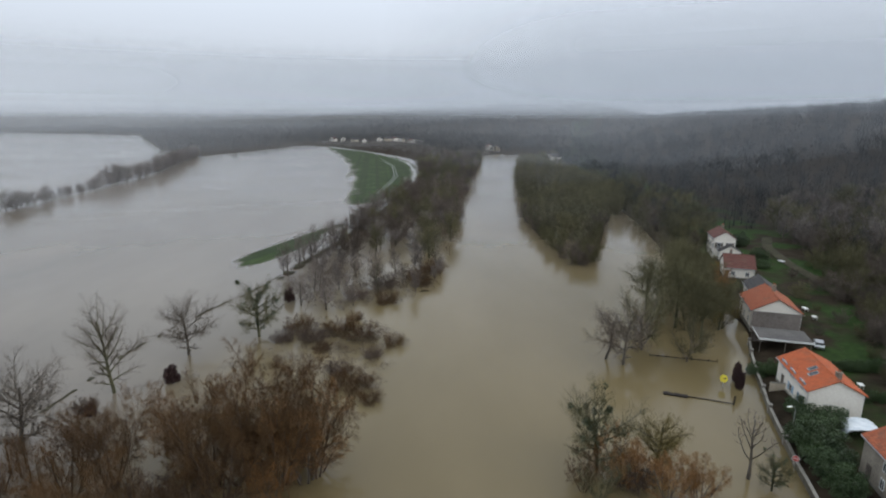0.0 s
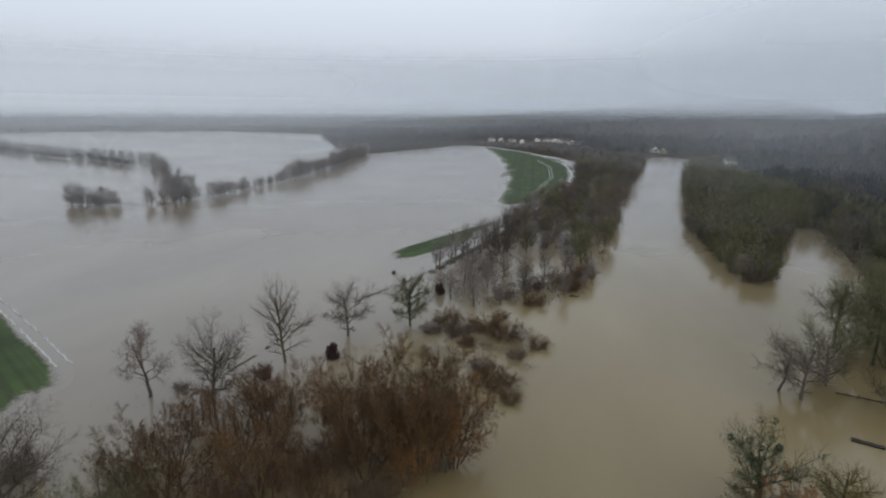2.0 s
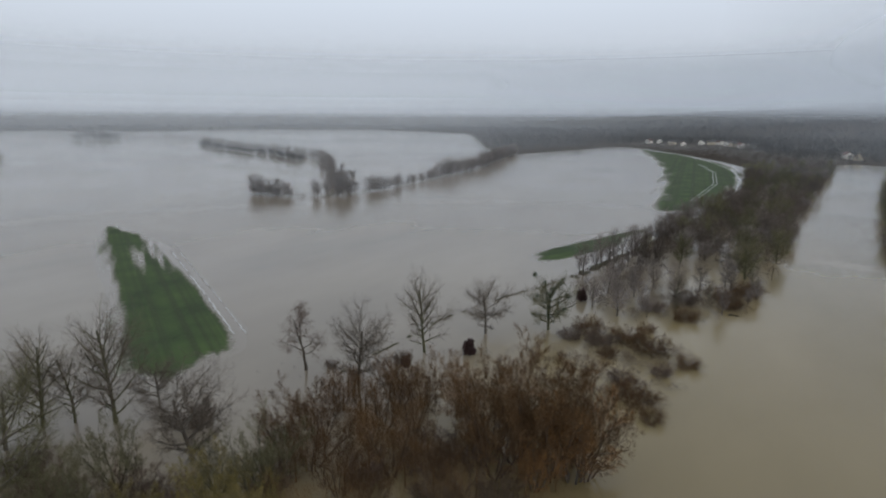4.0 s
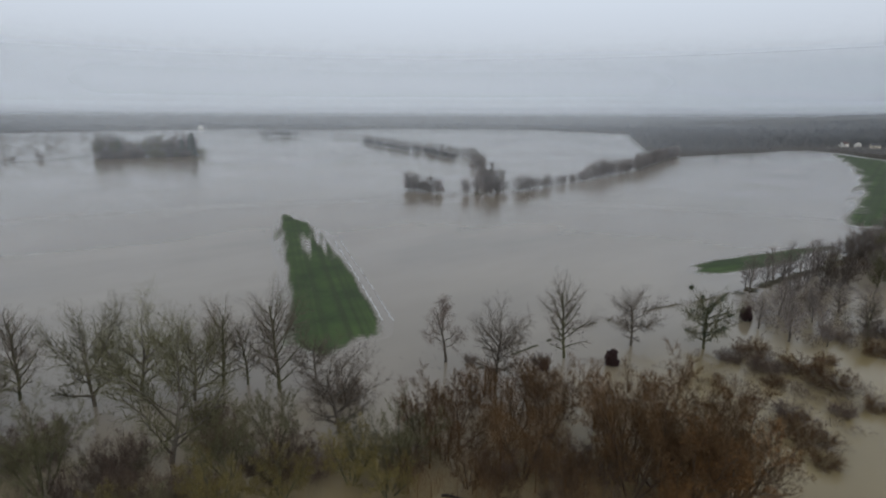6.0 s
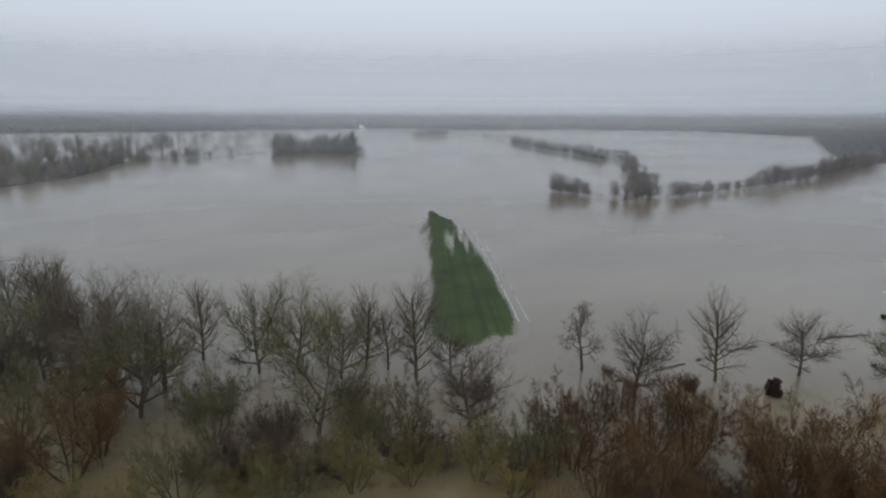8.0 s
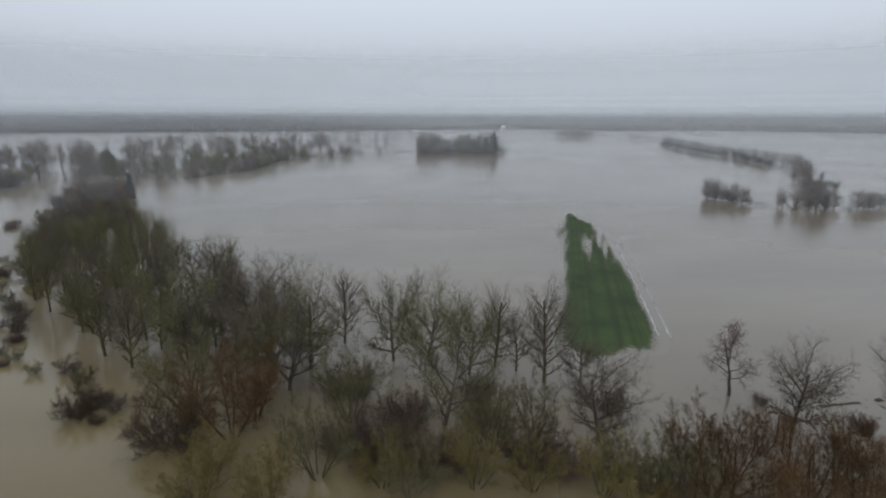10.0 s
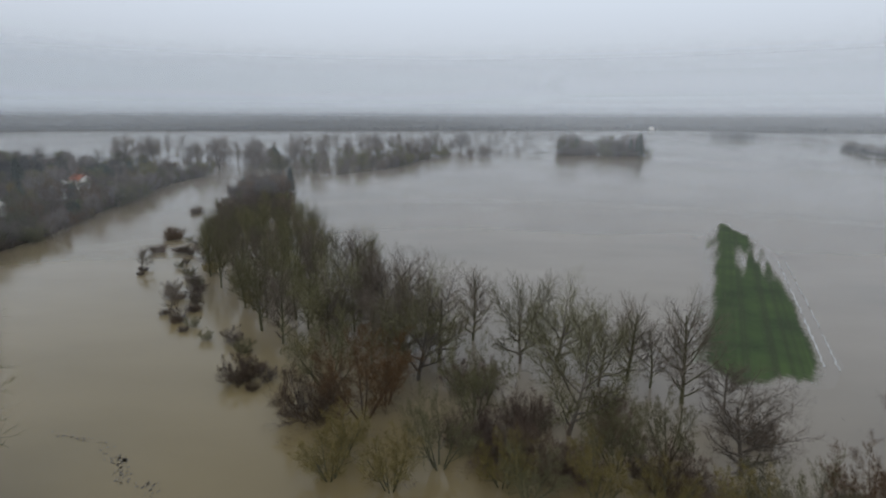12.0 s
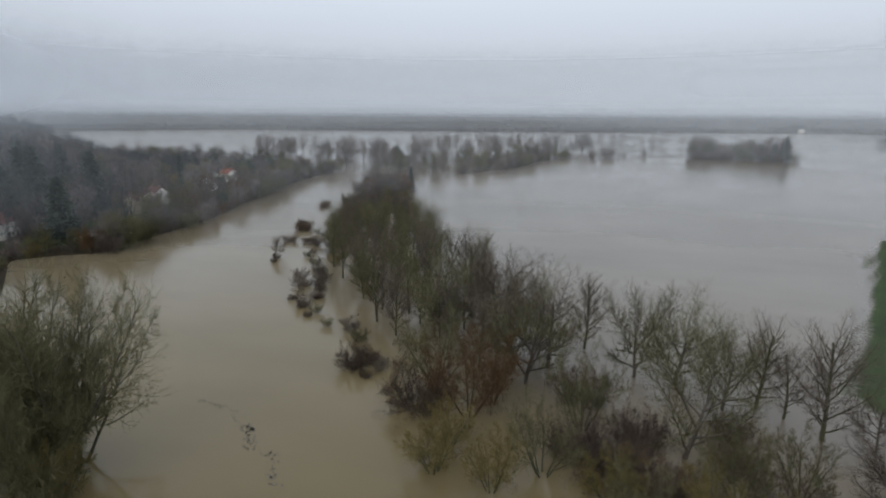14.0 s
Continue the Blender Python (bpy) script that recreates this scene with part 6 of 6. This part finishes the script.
def street_lamp(x, y, rz):
    ob = thing("street_lamp", "grey street lamp with a pale head over the flooded street", "lamp")
    ob.matrix_world = pose(x, y, max(ground_at(x, y), 0), 0, 0, rz)
    p, h = Geo(), Geo()
    p.tube([Vector((0, 0, -1)), Vector((0, 0, 4.6)), Vector((0.25, 0, 5.0)), Vector((0.8, 0, 5.15))], [0.08, 0.06, 0.05, 0.04], 8)
    h.prism([(0.7, -0.14, 5.1), (1.4, -0.1, 5.12), (1.4, 0.1, 5.12), (0.7, 0.14, 5.1)], (0, 0, 0.13))
    part("pole", p, METAL, ob)
    part("head", h, WHITE_PAINT, ob)


street_lamp(49.6, 69.6, 190)


def parked_car(x, y, rz, paint, label):
    ob = thing("car", label, "car")
    ob.matrix_world = pose(x, y, max(ground_at(x, y), 0) + 0.02, 0, 0, rz)
    b, gl = Geo(), Geo()
    b.prism([(-2.0, -0.82, 0.3), (2.0, -0.82, 0.3), (2.05, -0.82, 0.75), (1.1, -0.82, 0.92), (-1.75, -0.82, 0.98), (-2.05, -0.82, 0.7)], (0, 1.64, 0))
    b.prism([(-1.5, -0.68, 1.36), (-0.9, -0.68, 1.42), (0.35, -0.68, 1.42), (0.45, -0.68, 1.38), (0.45, -0.68, 1.34), (-1.5, -0.68, 1.32)], (0, 1.36, 0))
    gl.prism([(-1.78, -0.74, 0.95), (1.1, -0.74, 0.9), (0.42, -0.7, 1.38), (-1.5, -0.7, 1.36)], (0, 1.46, 0))
    part("body", b, paint, ob)
    part("cabin_glass", gl, GLASS, ob)
    for cx in (-1.25, 1.3):
        for cy in (-0.8, 0.8):
            w = Geo()
            w.tube([Vector((cx, cy - 0.09, 0.3)), Vector((cx, cy + 0.09, 0.3))], [0.3, 0.3], 12)
            w.prism([(cx + 0.3 * math.cos(6.2832 * i / 12), cy - 0.09, 0.3 + 0.3 * math.sin(6.2832 * i / 12)) for i in range(12)], (0, 0.18, 0))
            part("wheel", w, WET_WOOD, ob)


parked_car(-174, -163, 10, WHITE_PAINT, "white car parked on the town bank")
parked_car(-164.5, -171, 60, METAL, "pale grey car parked on the town bank")
parked_car(74, 100.5, 60, METAL, "grey car parked behind the houses")


# ---------------------------------------------------------------- far villages
def cottage(x, y, rz, w, l, e, wall, roof, label, group):
    house(label, x, y, rz, w, l, e, e + w * 0.36, wall, roof, windows=[("x-", -l / 4, 0.9, 1.0, 1.2), ("x-", l / 4, 0.9, 1.0, 1.2), ("y-", 0, 0.9, 1.0, 1.2), ("x+", 0, 0.9, 1.0, 1.2), ("y+", 0, 0.9, 1.0, 1.2)],
          chimneys=((0.0, 0.6),), door=("x-", 0), group=group)


V = "village beyond the meadow"
for i, (x, y) in enumerate(((-205, 1045), (-190, 1060), (-160, 1010), (-136, 965), (-118, 1042), (-104, 1050), (-90, 1045), (-76, 1024), (-66, 1000), (-54, 962), (-40, 985), (72, 740), (64, 768), (118, 588))):
    cottage(x, y, -20 + 50 * math.sin(i * 2.3), 8, 12, 5.2, (PLASTER, PLASTER, PLASTER_CREAM)[i % 3], (TILE_BROWN, SLATE, SLATE)[i % 3], "pale village house with a tiled roof among bare trees", V)
V = "houses of the town bank"
for i, (x, y, wall, roof) in enumerate(((-210, -194, PLASTER_CREAM, TILE_BROWN), (-238, -203, PLASTER, TILE_BROWN), (-288, -209, PLASTER, SLATE), (-153, -200, PLASTER, TILE_BROWN), (-334, -226, PLASTER, TILE_RUST),
                                        (-352, -240, PLASTER_CREAM, SLATE), (-262, -224, PLASTER_CREAM, TILE_BROWN), (-310, -222, PLASTER, SLATE), (-226, -198, PLASTER_CREAM, TILE_BROWN))):
    cottage(x, y, -48 + 22 * math.sin(i * 1.9), 8, 11, 6.0, wall, roof, "pale town house half hidden by bare trees", V)
for x, y, rz in ((-158, -170, -40), (-172, -158, -30), (-205, -164, -20), (-161, -203, 10)):
    house("small white garden shed with a grey roof on the bank", x, y, rz, 3.2, 4.6, 2.3, 3.1, PLASTER, SLATE, chimneys=(), door=("x-", 0), name="garden_shed", group="sheds of the town bank")
house("long white barn on the far plain", -2100, 760, 60, 22, 60, 8, 13, PLASTER, SLATE, windows=[("x-", 0, 1, 3, 3)], chimneys=(), name="barn", group="far farms")


# ---------------------------------------------------------------- driftwood and scum on the water
def drift(x, y, rz, length, label, seed):
    rng = random.Random(seed)
    ob = thing("driftwood", label, "driftwood", "driftwood on the flood")
    ob.matrix_world = pose(x, y, 0, 0, 0, rz)
    g = Geo()
    pts = [Vector((length * (i / 5 - 0.5), rng.uniform(-0.15, 0.15), 0.08 + 0.12 * math.sin(i))) for i in range(6)]
    g.tube(pts, [0.16, 0.18, 0.16, 0.13, 0.1, 0.04], 6)
    part("log", g, WET_WOOD, ob)
    for k in range(3):
        b = Geo()
        q = pts[1 + k]
        b.tube([q, q + Vector((rng.uniform(-0.4, 0.6), rng.uniform(-0.8, 0.8), 0.5))], [0.05, 0.02], 5)
        part("branch", b, WET_WOOD, ob)


for i, (x, y, rz, L) in enumerate(((-41, 40.5, 40, 3.2), (-4.5, 139, 10, 3), (-290, -96, 20, 7), (-303, -100, 10, 6), (-42.5, 47, 80, 2.2))):
    drift(x, y, rz, L, "dark waterlogged branch drifting on the flood", i)


def scum(x0, y0, x1, y1, n, seed):
    """Thin rafts of floating litter along a swirl of the current."""
    rng = random.Random(seed)
    verts, faces = [], []
    for _ in range(n):
        u = rng.random()
        x = x0 + (x1 - x0) * u + 1.0 * math.sin(5 * u + seed) + rng.gauss(0, 0.45)
        y = y0 + (y1 - y0) * u + 0.8 * math.cos(4 * u) + rng.gauss(0, 0.45)
        k, r = len(verts), rng.uniform(0.05, 0.26)
        m = 7
        verts += [(x + r * math.cos(6.2832 * i / m) * rng.uniform(0.6, 1.5), y + r * math.sin(6.2832 * i / m) * rng.uniform(0.5, 1.2), 0.012) for i in range(m)]
        faces.append(tuple(range(k, k + m)))
    ob = sheet("floating_litter", verts, faces, SLUDGE, False)
    return tagged(ob, "thin raft of dark litter floating on the river", "litter", kind="stuff")


scum(-72, -58, -66, -46, 40, 1)
scum(-66, -46, -60, -40, 90, 2)
scum(-60, -40, -54, -32, 60, 3)
